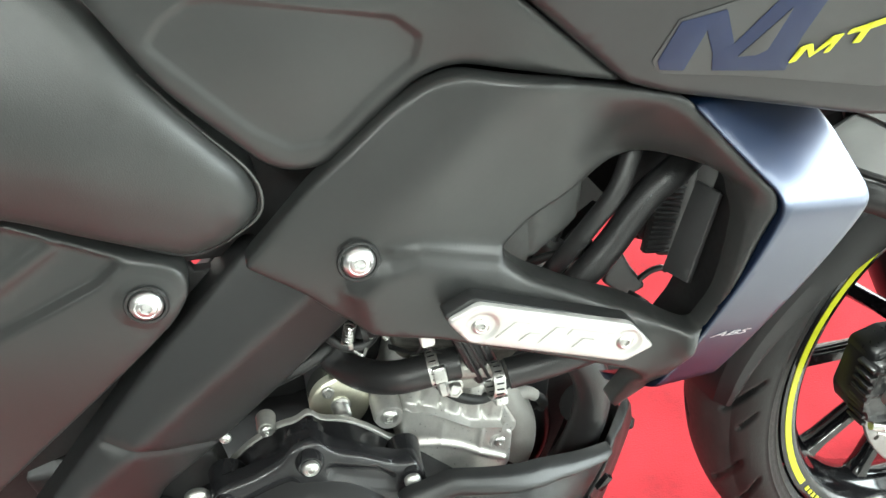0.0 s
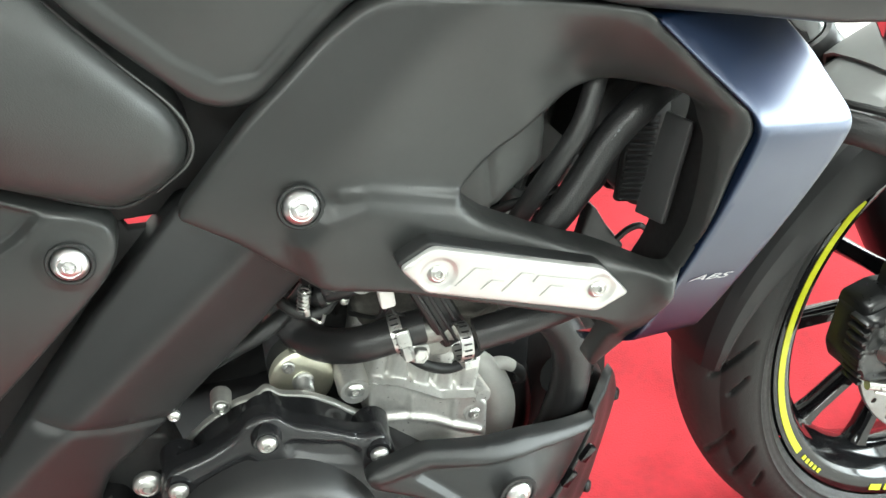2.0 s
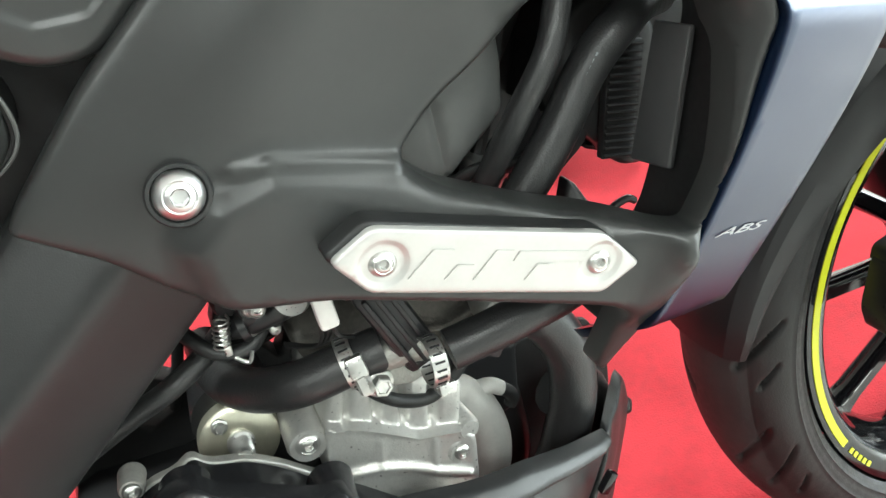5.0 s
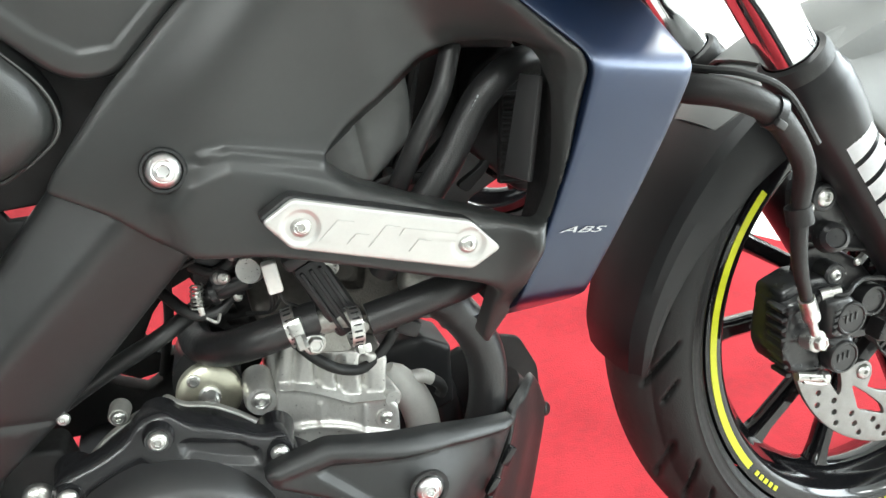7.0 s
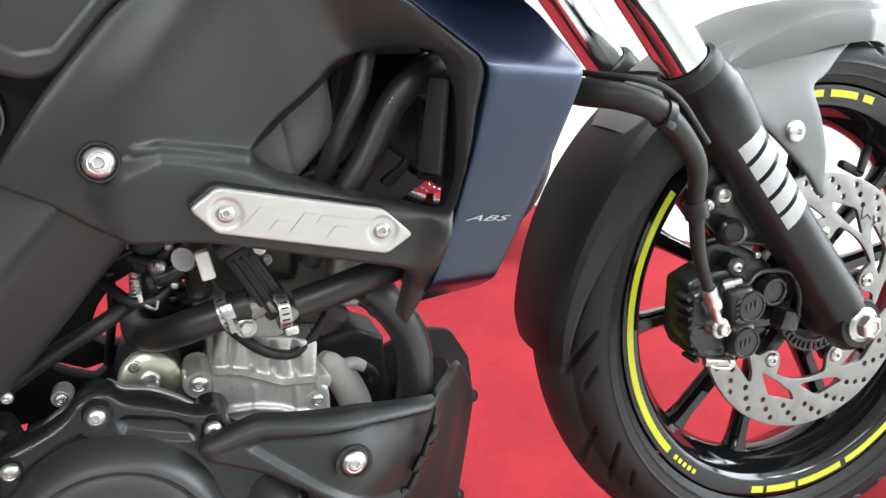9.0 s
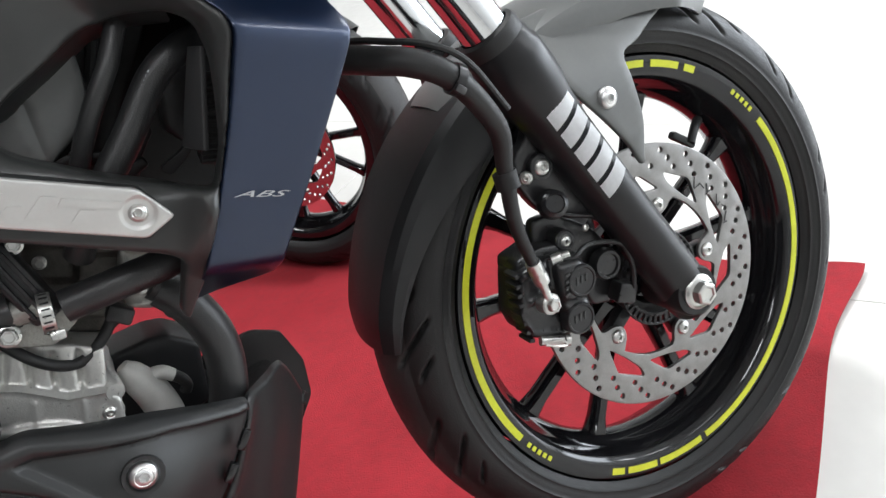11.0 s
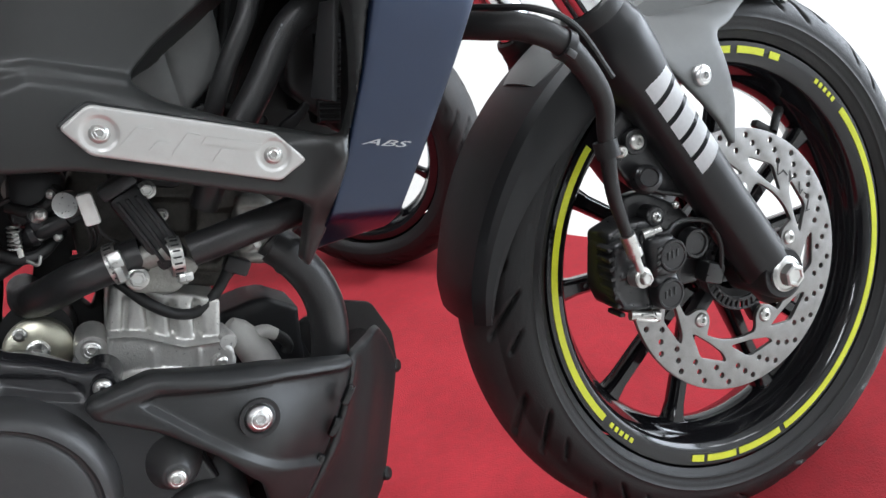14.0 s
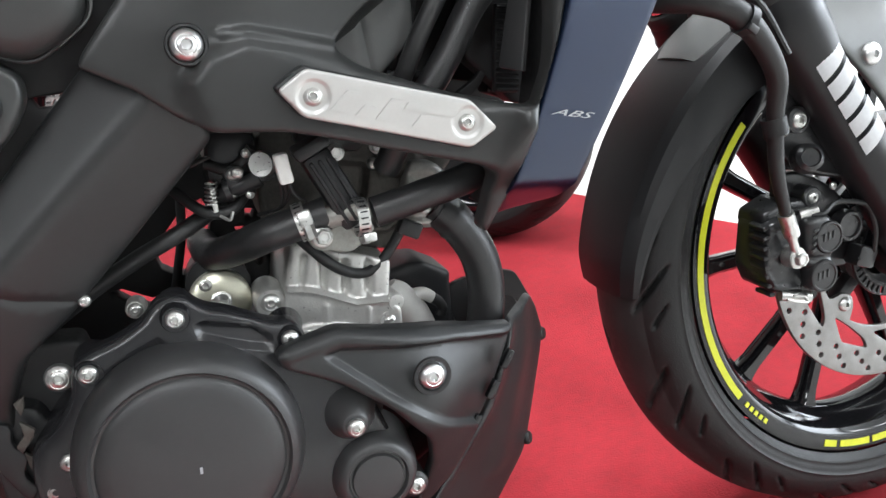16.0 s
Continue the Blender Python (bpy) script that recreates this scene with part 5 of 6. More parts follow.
# -- belly cowl --
cowl_face = spread_surface([(-0.612, 0.475, -0.138), (-0.571, 0.479, -0.134), (-0.500, 0.446, -0.122), (-0.434, 0.411, -0.100), (-0.474, 0.357, -0.106), (-0.525, 0.315, -0.116), (-0.535, 0.360, -0.140), (-0.556, 0.412, -0.150), (-0.518, 0.424, -0.147), (-0.51, 0.39, -0.146), (-0.60, 0.25, -0.10)])
COWL = [(-0.615, 0.4765), (-0.609, 0.4805), (-0.571, 0.480), (-0.500, 0.448), (-0.434, 0.4125), (-0.438, 0.401), (-0.474, 0.357), (-0.522, 0.317), (-0.575, 0.285), (-0.62, 0.27), (-0.60, 0.26), (-0.545, 0.325), (-0.534, 0.350), (-0.533, 0.375), (-0.552, 0.411), (-0.580, 0.442), (-0.612, 0.466)]
cowl = part("belly_cowl", panel(COWL, cowl_face, r=0.004, depth=0.012, step=0.0048, corner=0.005, relief=[
    ("zone", [(-0.5830, 0.4640), (-0.5720, 0.4640), (-0.490, 0.4320), (-0.425, 0.400), (-0.455, 0.320), (-0.5164, 0.3800), (-0.5512, 0.4221)], -0.0058, 0.005),
    ("ridge", [(-0.606, 0.474), (-0.570, 0.472), (-0.500, 0.439), (-0.445, 0.411)], 0.0025, 0.006)]), PLASTIC_LOW, bike, "matte black belly cowl with a recessed triangle")
bolt(cowl, (-0.518, -0.1475, 0.424), (0.05, -1, 0.05), 0.0098, BOLT, "chrome button-head bolt")
part("washer", lathe([(0.0112, 0.0), (0.0145, 0.0), (0.0140, 0.0022), (0.0112, 0.0022)], (-0.518, -0.1470, 0.424), (0.05, -1, 0.05), 30), DARK, cowl)
nose_face = spread_surface([(-0.437, 0.414, -0.100), (-0.474, 0.357, -0.105), (-0.525, 0.31, -0.108), (-0.408, 0.415, -0.062), (-0.395, 0.408, -0.050), (-0.388, 0.362, -0.034), (-0.410, 0.315, -0.040), (-0.437, 0.265, -0.048), (-0.50, 0.215, -0.06), (-0.54, 0.22, -0.09)])
NOSE = [(-0.436, 0.4135), (-0.424, 0.411), (-0.4105, 0.4085), (-0.403, 0.409), (-0.396, 0.406), (-0.391, 0.392), (-0.3865, 0.362), (-0.392, 0.348), (-0.410, 0.314), (-0.438, 0.262), (-0.49, 0.215), (-0.55, 0.205), (-0.62, 0.26), (-0.575, 0.282), (-0.522, 0.314), (-0.474, 0.3545), (-0.441, 0.397)]
nose = part("cowl_nose", panel(NOSE, nose_face, r=0.003, depth=0.010, step=0.006, corner=0.005, relief=[("ridge", [(-0.432, 0.405), (-0.468, 0.352), (-0.52, 0.308)], 0.002, 0.006), ("ridge", [(-0.405, 0.430), (-0.420, 0.37), (-0.47, 0.28)], 0.003, 0.02)]), PLASTIC_LOW, bike, "matte black nose of the belly cowl")
part("cowl_nose", panel([(-0.47, 0.40), (-0.44, 0.411), (-0.401, 0.411), (-0.377, 0.398), (-0.367, 0.362), (-0.372, 0.325), (-0.41, 0.28), (-0.49, 0.215), (-0.55, 0.205), (-0.60, 0.26)], 0.028, r=0.002, depth=0.006, step=0.012, corner=0.005), DARK, bike)
part("cowl_front", tube([(-0.424, -0.012, 0.385), (-0.418, -0.012, 0.36), (-0.440, -0.012, 0.31), (-0.470, -0.012, 0.26), (-0.52, -0.012, 0.215)], 0.026, 16), DARK, nose)
for px_, pz_ in ((-0.450, 0.392), (-0.468, 0.372), (-0.490, 0.350), (-0.505, 0.335)):
    part("vent_tab", block((px_, -0.110, pz_), (0.006, 0.006, 0.016), (0, 42, 0), 0.001), RIM_BLACK, cowl)
for px_, pz_, py_ in ((-0.3885, 0.357, -0.030), (-0.432, 0.271, -0.045)):
    part("grommet", lathe([(0.0062, -0.006), (0.0062, 0.0015), (0.0045, 0.0035), (0.0, 0.0035)], (px_, py_, pz_), (0.8, -0.7, 0), 18), RUBBER, nose)

# small fittings round the throttle body
def coil(a, b, r, turns, wire):
    a, b = Vector(a), Vector(b)
    m = axis_frame(a, b - a)
    n = turns * 8
    return tube([m @ Vector((r * math.cos(2 * math.pi * k / 8), r * math.sin(2 * math.pi * k / 8), (b - a).length * k / n)) for k in range(n + 1)], wire, 5, 1)


part("cable", tube([(-0.672, 0.020, 0.500), (-0.662, 0.015, 0.520), (-0.650, 0.012, 0.545), (-0.640, 0.010, 0.575)], 0.0038, 10), RUBBER, bike)
part("return_spring", coil((-0.6185, -0.066, 0.575), (-0.6125, -0.068, 0.592), 0.0042, 6, 0.0007), STEEL, bike)
part("throttle_stop", lathe([(0.0, 0.0), (0.0070, 0.0), (0.0070, 0.004), (0.0055, 0.006), (0.0, 0.006)], (-0.5972, -0.066, 0.5924), (0, -1, 0.1), 20), BLACK_METAL, bike)
bolt(bike, (-0.5972, -0.0725, 0.5924), (0, -1, 0.1), 0.0045, STEELBOLT)
part("throttle_cable", tube([(-0.640, -0.050, 0.612), (-0.625, -0.066, 0.607), (-0.6075, -0.0695, 0.609)], 0.0016, 8), RUBBER, bike)
for x, y, z, r in ((-0.5905, -0.071, 0.5745, 0.0032), (-0.6010, -0.070, 0.5785, 0.0028), (-0.5835, -0.072, 0.6035, 0.0035), (-0.5100, -0.062, 0.5835, 0.0040), (-0.4965, -0.060, 0.5640, 0.0045)):
    bolt(bike, (x, y, z), (0.1, -1, 0.1), r, STEELBOLT)

for k in range(3):
    part("wire", tube([(-0.5695 + 0.0022 * k, -0.096, 0.582), (-0.571 + 0.003 * k, -0.090, 0.570), (-0.576 + 0.001 * k, -0.080, 0.560), (-0.590, -0.062 + 0.002 * k, 0.556)], 0.0011, 6), RUBBER, bike)
part("idle_pipe", tube([(-0.641, -0.040, 0.590), (-0.625, -0.058, 0.571), (-0.608, -0.062, 0.566), (-0.594, -0.056, 0.572)], 0.0042, 10), HOSE, bike)

# -- front wheel: rim, spokes, tyre, disc, all in the wheel's own frame (axle along y, outer side -y) --
WHEEL_AT = pose(-0.0185, -0.0040, 0.3056, -4.3, 0, 1.0)


def tyre_mesh(wide=0.0560, mid=0.2500, tall=0.0400, na=720, ns=92):
    """A street tyre with slanted sipes cut into its shoulders."""
    bm = bmesh.new()
    rings = []
    for i in range(na):
        th = 2 * math.pi * i / na
        row = []
        for j in range(ns + 1):
            phi = radians(-128 + 256 * j / ns)
            lat, rad = wide * math.sin(phi), mid + tall * math.cos(phi)
            deg = abs(math.degrees(phi))
            half = 0.5 if phi > 0 else 0.0
            cut = 0.0
            if 10 < deg < 84:
                lead = (th * 13 / (2 * math.pi) + half + 0.0075 * deg) % 1.0
                for c, lo, hi, w in ((0.15, 12, 62, 0.045), (0.50, 34, 82, 0.035), (0.78, 55, 80, 0.030)):
                    if lo < deg < hi:
                        cut = max(cut, min(1.0, max(0.0, (w - abs(lead - c)) / 0.028)) * min(1.0, (deg - lo) / 5, (hi - deg) / 5))
            if 96 < deg < 99 or 113 < deg < 115:
                cut = -0.22
            rr = 0.0055 * cut
            lat, rad = lat - rr * math.sin(phi), rad - rr * math.cos(phi)
            row.append(bm.verts.new((rad * math.cos(th), lat, rad * math.sin(th))))
        rings.append(row)
    for i in range(na):
        a, b = rings[i], rings[(i + 1) % na]
        for j in range(ns):
            face = bm.faces.new((a[j], b[j], b[j + 1], a[j + 1]))
            face.material_index = 1 if abs(-128 + 256 * (j + 0.5) / ns) < 47 else 0
    return bm


def spin(profile, n=120):
    """A ring about the axle: profile of (radius, lateral)."""
    return lathe([(r, -y) for r, y in profile], (0, 0, 0), (0, -1, 0), n)


def rim_mesh():
    half = [(0.2215, -0.0405), (0.2235, -0.0425), (0.2225, -0.0445), (0.2185, -0.0448), (0.2070, -0.0440), (0.2035, -0.0420), (0.1990, -0.0360), (0.1945, -0.0250), (0.1905, -0.0170), (0.1860, -0.0125), (0.1835, 0.0)]
    return spin(half + [(r, -y) for r, y in half[-2::-1]] + [(0.206, 0.036), (0.198, 0.0), (0.206, -0.036), (0.2215, -0.0405)])


def spoke_mesh():
    """One cast spoke, waisted, from the hub out to the rim."""
    bm = bmesh.new()
    rings = []
    for f, w, t in ((0.0, 0.0125, 0.024), (0.12, 0.0100, 0.020), (0.5, 0.0080, 0.016), (0.85, 0.0085, 0.0165), (0.95, 0.0110, 0.018), (1.0, 0.0170, 0.020)):
        x = f
        rings.append([bm.verts.new((x, y * t, z * w)) for y, z in ((-0.6, -1), (-1, -0.55), (-1, 0.55), (-0.6, 1), (0.6, 1), (1, 0.55), (1, -0.55), (0.6, -1))])
    for a, b in zip(rings, rings[1:]):
        for k in range(8):
            bm.faces.new((a[k], a[(k + 1) % 8], b[(k + 1) % 8], b[k]))
    bmesh.ops.recalc_face_normals(bm, faces=bm.faces[:])
    return bm


def disc_mesh():
    """A drilled brake rotor with slanted windows."""
    outer = [(0.1365 * math.cos(a), 0.1365 * math.sin(a)) for a in np.linspace(0, 2 * math.pi, 140, endpoint=False)]
    hole = []
    for a in np.linspace(0, 2 * math.pi, 150, endpoint=False):
        off = abs((math.degrees(a) - 69.4 + 36) % 72 - 36)
        r = 0.0830 - 0.0205 * max(0.0, 1 - (off / 12.0) ** 2) ** 0.5
        hole.append((r * math.cos(a), r * math.sin(a)))
    cuts = [np.array(hole)]
    for k in range(10):
        a0 = radians(36 * k + 8)
        pts = [(0.0900, a0 - 0.20), (0.0895, a0 + 0.10), (0.0980, a0 + 0.34), (0.1075, a0 + 0.40), (0.1075, a0 + 0.06)]
        cuts.append(fillet([(r * math.cos(a), r * math.sin(a)) for r, a in pts], 0.005, 3))
    for k in range(24):
        for r, da in ((0.1135, 0.0), (0.1215, 4.6), (0.1290, 9.2)):
            a0 = radians(15 * k + da)
            cuts.append(np.array([(r * math.cos(a0) + 0.0031 * math.cos(b), r * math.sin(a0) + 0.0031 * math.sin(b)) for b in np.linspace(0, 2 * math.pi, 10, endpoint=False)]))
    return panel(outer, -0.0022, cuts, r=0.0006, depth=0.0045, step=0.008, corner=0.0001)


SPOKE, DISC, RIM, TYRE_ME = mesh_of("spoke", spoke_mesh(), RIM_BLACK, 40), mesh_of("brake_disc", disc_mesh(), DISC_STEEL, 30), mesh_of("rim", rim_mesh(), RIM_BLACK, 40), mesh_of("tyre", tyre_mesh(), TYRE, 50)
HUB = mesh_of("hub", spin([(0.0, -0.040), (0.024, -0.040), (0.026, -0.034), (0.032, -0.030), (0.040, -0.026), (0.044, -0.016), (0.040, 0.0), (0.044, 0.016), (0.036, 0.03), (0.0, 0.036)], 60), RIM_BLACK, 40)


def stripe_mesh(a0, a1, r0=0.2110, r1=0.2180):
    bm = bmesh.new()
    n = max(2, int(abs(a1 - a0) / 1.5))
    rings = []
    for i in range(n + 1):
        a = radians(a0 + (a1 - a0) * i / n)
        c, s = math.cos(a), math.sin(a)
        rings.append([bm.verts.new((r * c, y, r * s)) for r, y in ((r0, -0.0443), (r0, -0.0450), (r1, -0.0456), (r1, -0.0448))])
    for a, b in zip(rings, rings[1:]):
        for k in range(4):
            bm.faces.new((a[k], a[(k + 1) % 4], b[(k + 1) % 4], b[k]))
    for end in (rings[0], rings[-1]):
        bm.faces.new(end)
    bmesh.ops.recalc_face_normals(bm, faces=bm.faces[:])
    return bm


STRIPES = [(127.5, 204.8), (239.9, 244.2), (245.6, 256.2), (257.4, 273.6), (275.6, 387.6), (56.5, 60.2), (62.4, 71.9), (74.4, 86.0)]
MARKS = [(207.6 + k * 2.1, 208.8 + k * 2.1) for k in range(5)] + [(31.6 + k * 2.1, 32.8 + k * 2.1) for k in range(5)]
STRIPE_ME = [mesh_of("stripe", stripe_mesh(*s), YELLOW, 30) for s in STRIPES] + [mesh_of("stripe", stripe_mesh(a, b, 0.2120, 0.2170), YELLOW, 30) for a, b in MARKS]


TYRE_ME.materials.append(TREAD)
FAR_TYRE = mesh_of("tyre", tyre_mesh(0.066, 0.2560, 0.0470, 300, 60), TYRE, 50)
FAR_TYRE.materials.append(TREAD)
FAR_DISC = DISC.copy()
FAR_DISC.materials[0] = DISC_FAR


def wheel(parent, at, turn=0.0, tape=True):
    """A cast wheel with its tyre, disc and rim tape under one rim."""
    w = part("front_wheel", RIM, None, parent, "black ten-spoke cast front wheel with yellow rim tape")
    w.matrix_local = at @ pose(0, 0, 0, 0, turn, 0)
    part("tyre", TYRE_ME if tape else FAR_TYRE, None, w, "black road tyre with slanted grooves")
    part("hub", HUB, None, w)
    for k in range(5):
        for s in (-1, 1):
            c = 154 + 72 * k
            p, q = radians(c + s * 9), radians(c + s * 15.0)
            a, b = Vector((0.036 * math.cos(p), 0, 0.036 * math.sin(p))), Vector((0.190 * math.cos(q), 0, 0.190 * math.sin(q)))
            d = b - a
            sp = part("spoke", SPOKE, None, w)
            sp.matrix_local = Matrix.Translation(a) @ Matrix.Rotation(-math.atan2(d.z, d.x), 4, "Y") @ Matrix.Diagonal((d.length, 0.62, 1, 1))
    disc = part("brake_disc", DISC if tape else FAR_DISC, None, w, "drilled steel brake disc")
    disc.matrix_local = pose(0, -0.0520, 0)
    for k in range(5):
        a = radians(65.4 + 4 - 72 * k)
        bolt(w, (0.0735 * math.cos(a), -0.0540, 0.0735 * math.sin(a)), (0, -1, 0), 0.0078, STEELBOLT, "steel disc bolt")
    part("disc_carrier", DISC_CARRIER, None, w)
    for me in STRIPE_ME if tape else ():
        part("rim_tape", me, None, w)
    return w


def carrier_mesh():
    """The five-legged seat that holds the disc on the hub."""
    bm = spin([(0.030, -0.030), (0.042, -0.032), (0.046, -0.046), (0.043, -0.0495), (0.030, -0.0495)], 60)
    for k in range(5):
        a = 69.4 - 72 * k
        c, s = math.cos(radians(a)), math.sin(radians(a))
        block((0.0595 * c, -0.0405, 0.0595 * s), (0.044, 0.014, 0.015), (0, -a, 0), 0.003, bm)
    return bm


DISC_CARRIER = mesh_of("disc_carrier", carrier_mesh(), BLACK_METAL, 40)
front = wheel(bike, WHEEL_AT)
for (r, a, w, ln, tilt) in ((0.106, 43, 0.0012, 0.012, 20), (0.104, 40, 0.0012, 0.008, 80), (0.108, 37, 0.0012, 0.009, -30), (0.110, 33, 0.0012, 0.010, 10), (0.107, 31, 0.0012, 0.007, 70), (0.110, 23, 0.0012, 0.012, 15), (0.108, 20, 0.0012, 0.008, 60), (0.113, 17, 0.0012, 0.006, -40), (0.110, 11, 0.0012, 0.011, 30), (0.107, 8, 0.0012, 0.006, 90)):
    part("ink_stroke", block((r * math.cos(radians(a)), -0.0547, r * math.sin(radians(a))), (w, 0.0003, ln), (0, tilt, 0), 0), MARKER, front)
ring_cut = [np.array([(0.037 * math.cos(a), 0.037 * math.sin(a)) for a in np.linspace(0, 2 * math.pi, 48, endpoint=False)])]
for k in range(40):
    c = radians(9 * k)
    ring_cut.append(np.array([(r * math.cos(c + d), r * math.sin(c + d)) for r, d in ((0.0410, -0.045), (0.0410, 0.045), (0.0475, 0.040), (0.0475, -0.040))]))
part("sensor_ring", panel([(0.050 * math.cos(a), 0.050 * math.sin(a)) for a in np.linspace(0, 2 * math.pi, 80, endpoint=False)], -0.062, ring_cut, r=0.0004, depth=0.003, step=0.008, corner=0.0001), BLACK_METAL, front, "slotted black wheel speed sensor ring")
part("balance_weight", block((0.150 * math.cos(radians(46)), -0.020, 0.150 * math.sin(radians(46))), (0.009, 0.010, 0.034), (0, -50, 0), 0.003), DARK, front)
part("valve_stem", tube([(0.182 * math.cos(radians(40)), -0.010, 0.182 * math.sin(radians(40))), (0.166 * math.cos(radians(43)), -0.022, 0.166 * math.sin(radians(43))), (0.150 * math.cos(radians(43)), -0.026, 0.150 * math.sin(radians(43)))], [0.0055, 0.005, 0.0045], 12), RUBBER, front, "black rubber valve stem")

# -- fork --
FD = Vector((-0.426, 0.0, 0.905)).normalized()
AXLE_R = Vector((-0.0165, -0.095, 0.3115))


def fork_leg(side_y, foot, label):
    o = Vector(foot)
    leg = part("fork_leg", lathe([(0.0, -0.034), (0.018, -0.034), (0.024, -0.028), (0.0262, -0.012), (0.0262, 0.03), (0.0250, 0.10), (0.0255, 0.215), (0.0270, 0.242), (0.0305, 0.262), (0.0318, 0.282), (0.0316, 0.300), (0.0290, 0.306), (0.0282, 0.314), (0.0268, 0.3165), (0.0215, 0.3175)], o, FD, 40), FORK_BLACK, bike, label)
    part("fork_tube", lathe([(0.0205, 0.310), (0.0205, 0.62), (0.0, 0.62)], o, FD, 36), CHROME, leg, "polished chrome fork tube")
    part("dust_seal", lathe([(0.0215, 0.314), (0.0272, 0.316), (0.0274, 0.324), (0.0255, 0.3285), (0.0215, 0.330)], o, FD, 36), RUBBER, leg)
    return leg


leg_right = fork_leg(-1, AXLE_R, "satin black fork leg with a white printed mark")
fork_leg(1, (0.0140, 0.082, 0.290), "satin black fork leg")
axle = part("axle_nut", lathe([(0.0175, -0.004), (0.0175, 0.003), (0.0150, 0.005)], (-0.0160, -0.118, 0.3095), (0, -1, 0.06), 28), STEEL, leg_right, "hexagon axle bolt")
bolt(leg_right, (-0.0160, -0.120, 0.3095), (0, -1, 0.06), 0.0155, HEXBOLT, "large steel axle bolt")
part("axle_lug", lathe([(0.0255, -0.05), (0.0255, 0.0), (0.0235, 0.004), (0.0, 0.004)], (-0.0165, -0.1145, 0.3095), (0, -1, 0.06), 32), FORK_BLACK, leg_right)

# The maker's mark on the leg: six plain white blocks, laid round the tube.
TOP, BOT = 0.273, 0.148
for k in range(6):
    bm = bmesh.new()
    h0, h1 = TOP - (TOP - BOT) * k / 6, TOP - (TOP - BOT) * (k + 0.76) / 6
    m = axis_frame(AXLE_R, FD)
    out = Vector((0.28, -0.96, 0))
    base = out - FD * out.dot(FD)
    base.normalize()
    side_v = FD.cross(base).normalized()
    rows = []
    for i in range(9):
        a = radians(-44 + 62 * i / 8)
        lean = 0.0035 * (i - 4) / 4
        w = (base * math.cos(a) + side_v * math.sin(a)) * 0.0284
        rows.append([bm.verts.new(AXLE_R + w + FD * (h0 + lean)), bm.verts.new(AXLE_R + w + FD * (h1 + lean))])
    for a, b in zip(rows, rows[1:]):
        bm.faces.new((a[0], b[0], b[1], a[1]))
    bmesh.ops.solidify(bm, geom=bm.faces[:], thickness=0.0003)
    part("white_block", bm, WHITE_FILM, leg_right)

# -- front fender: grey crown with a stay, black rear flap --
FC = Vector((-0.0125, -0.010, 0.3060))


def arc_shell(a0, a1, section, n=48, taper=None):
    """A shell swept round the axle. section: (lateral, radius) pairs for the outer face, thickened inward."""
    bm = bmesh.new()
    rows = []
    for i in range(n + 1):
        f = i / n
        a = radians(a0 + (a1 - a0) * f)
        k = taper(f) if taper else (1.0, 0.0)
        rows.append([bm.verts.new(FC + Vector(((r + k[1]) * math.cos(a), y * k[0], (r + k[1]) * math.sin(a)))) for y, r in (section(f) if callable(section) else section)])
    for a, b in zip(rows, rows[1:]):
        for j in range(len(rows[0]) - 1):
            bm.faces.new((a[j], a[j + 1], b[j + 1], b[j]))
    bmesh.ops.recalc_face_normals(bm, faces=bm.faces[:])
    bmesh.ops.solidify(bm, geom=bm.faces[:], thickness=0.003)
    return bm


def flap_section(f):
    """The flap's cross-section: its sides reach far in at the top and run out towards the tip."""
    low = 0.246 + 0.046 * f**1.25
    w = 0.3005 - low
    half = 0.97 - 0.13 * float(ease((f - 0.45) / 0.5)) - 0.10 * max(0.0, f - 0.93) * 13
    side = [(-0.0585, low), (-0.0600, low + 0.25 * w), (-0.0585, low + 0.75 * w), (-0.0545, low + w), (-0.0460, 0.3060), (-0.02, 0.3090)]
    return [(y * half, r) for y, r in side + [(0.0, 0.3095)] + [(-y, r) for y, r in side[::-1]]]


part("fender_flap", arc_shell(105, 168.6, flap_section, 44, lambda f: (1.0, 0.002 - 0.015 * (1 - f) ** 1.5 - 0.004 * max(0.0, f - 0.92) * 12)), FLAP_BLACK, bike, "black plastic rear flap of the front fender", angle=20)
CROWN = [(-0.064, 0.266), (-0.066, 0.282), (-0.060, 0.294), (-0.045, 0.301), (-0.02, 0.3045), (0.0, 0.3055), (0.02, 0.3045), (0.045, 0.301), (0.060, 0.294), (0.066, 0.282), (0.064, 0.266)]


def crown_section(f):
    """The crown narrows to a beak at its front end."""
    k = min(1.0, 0.35 + 2.4 * f)
    return [(y * k, r) for y, r in CROWN]


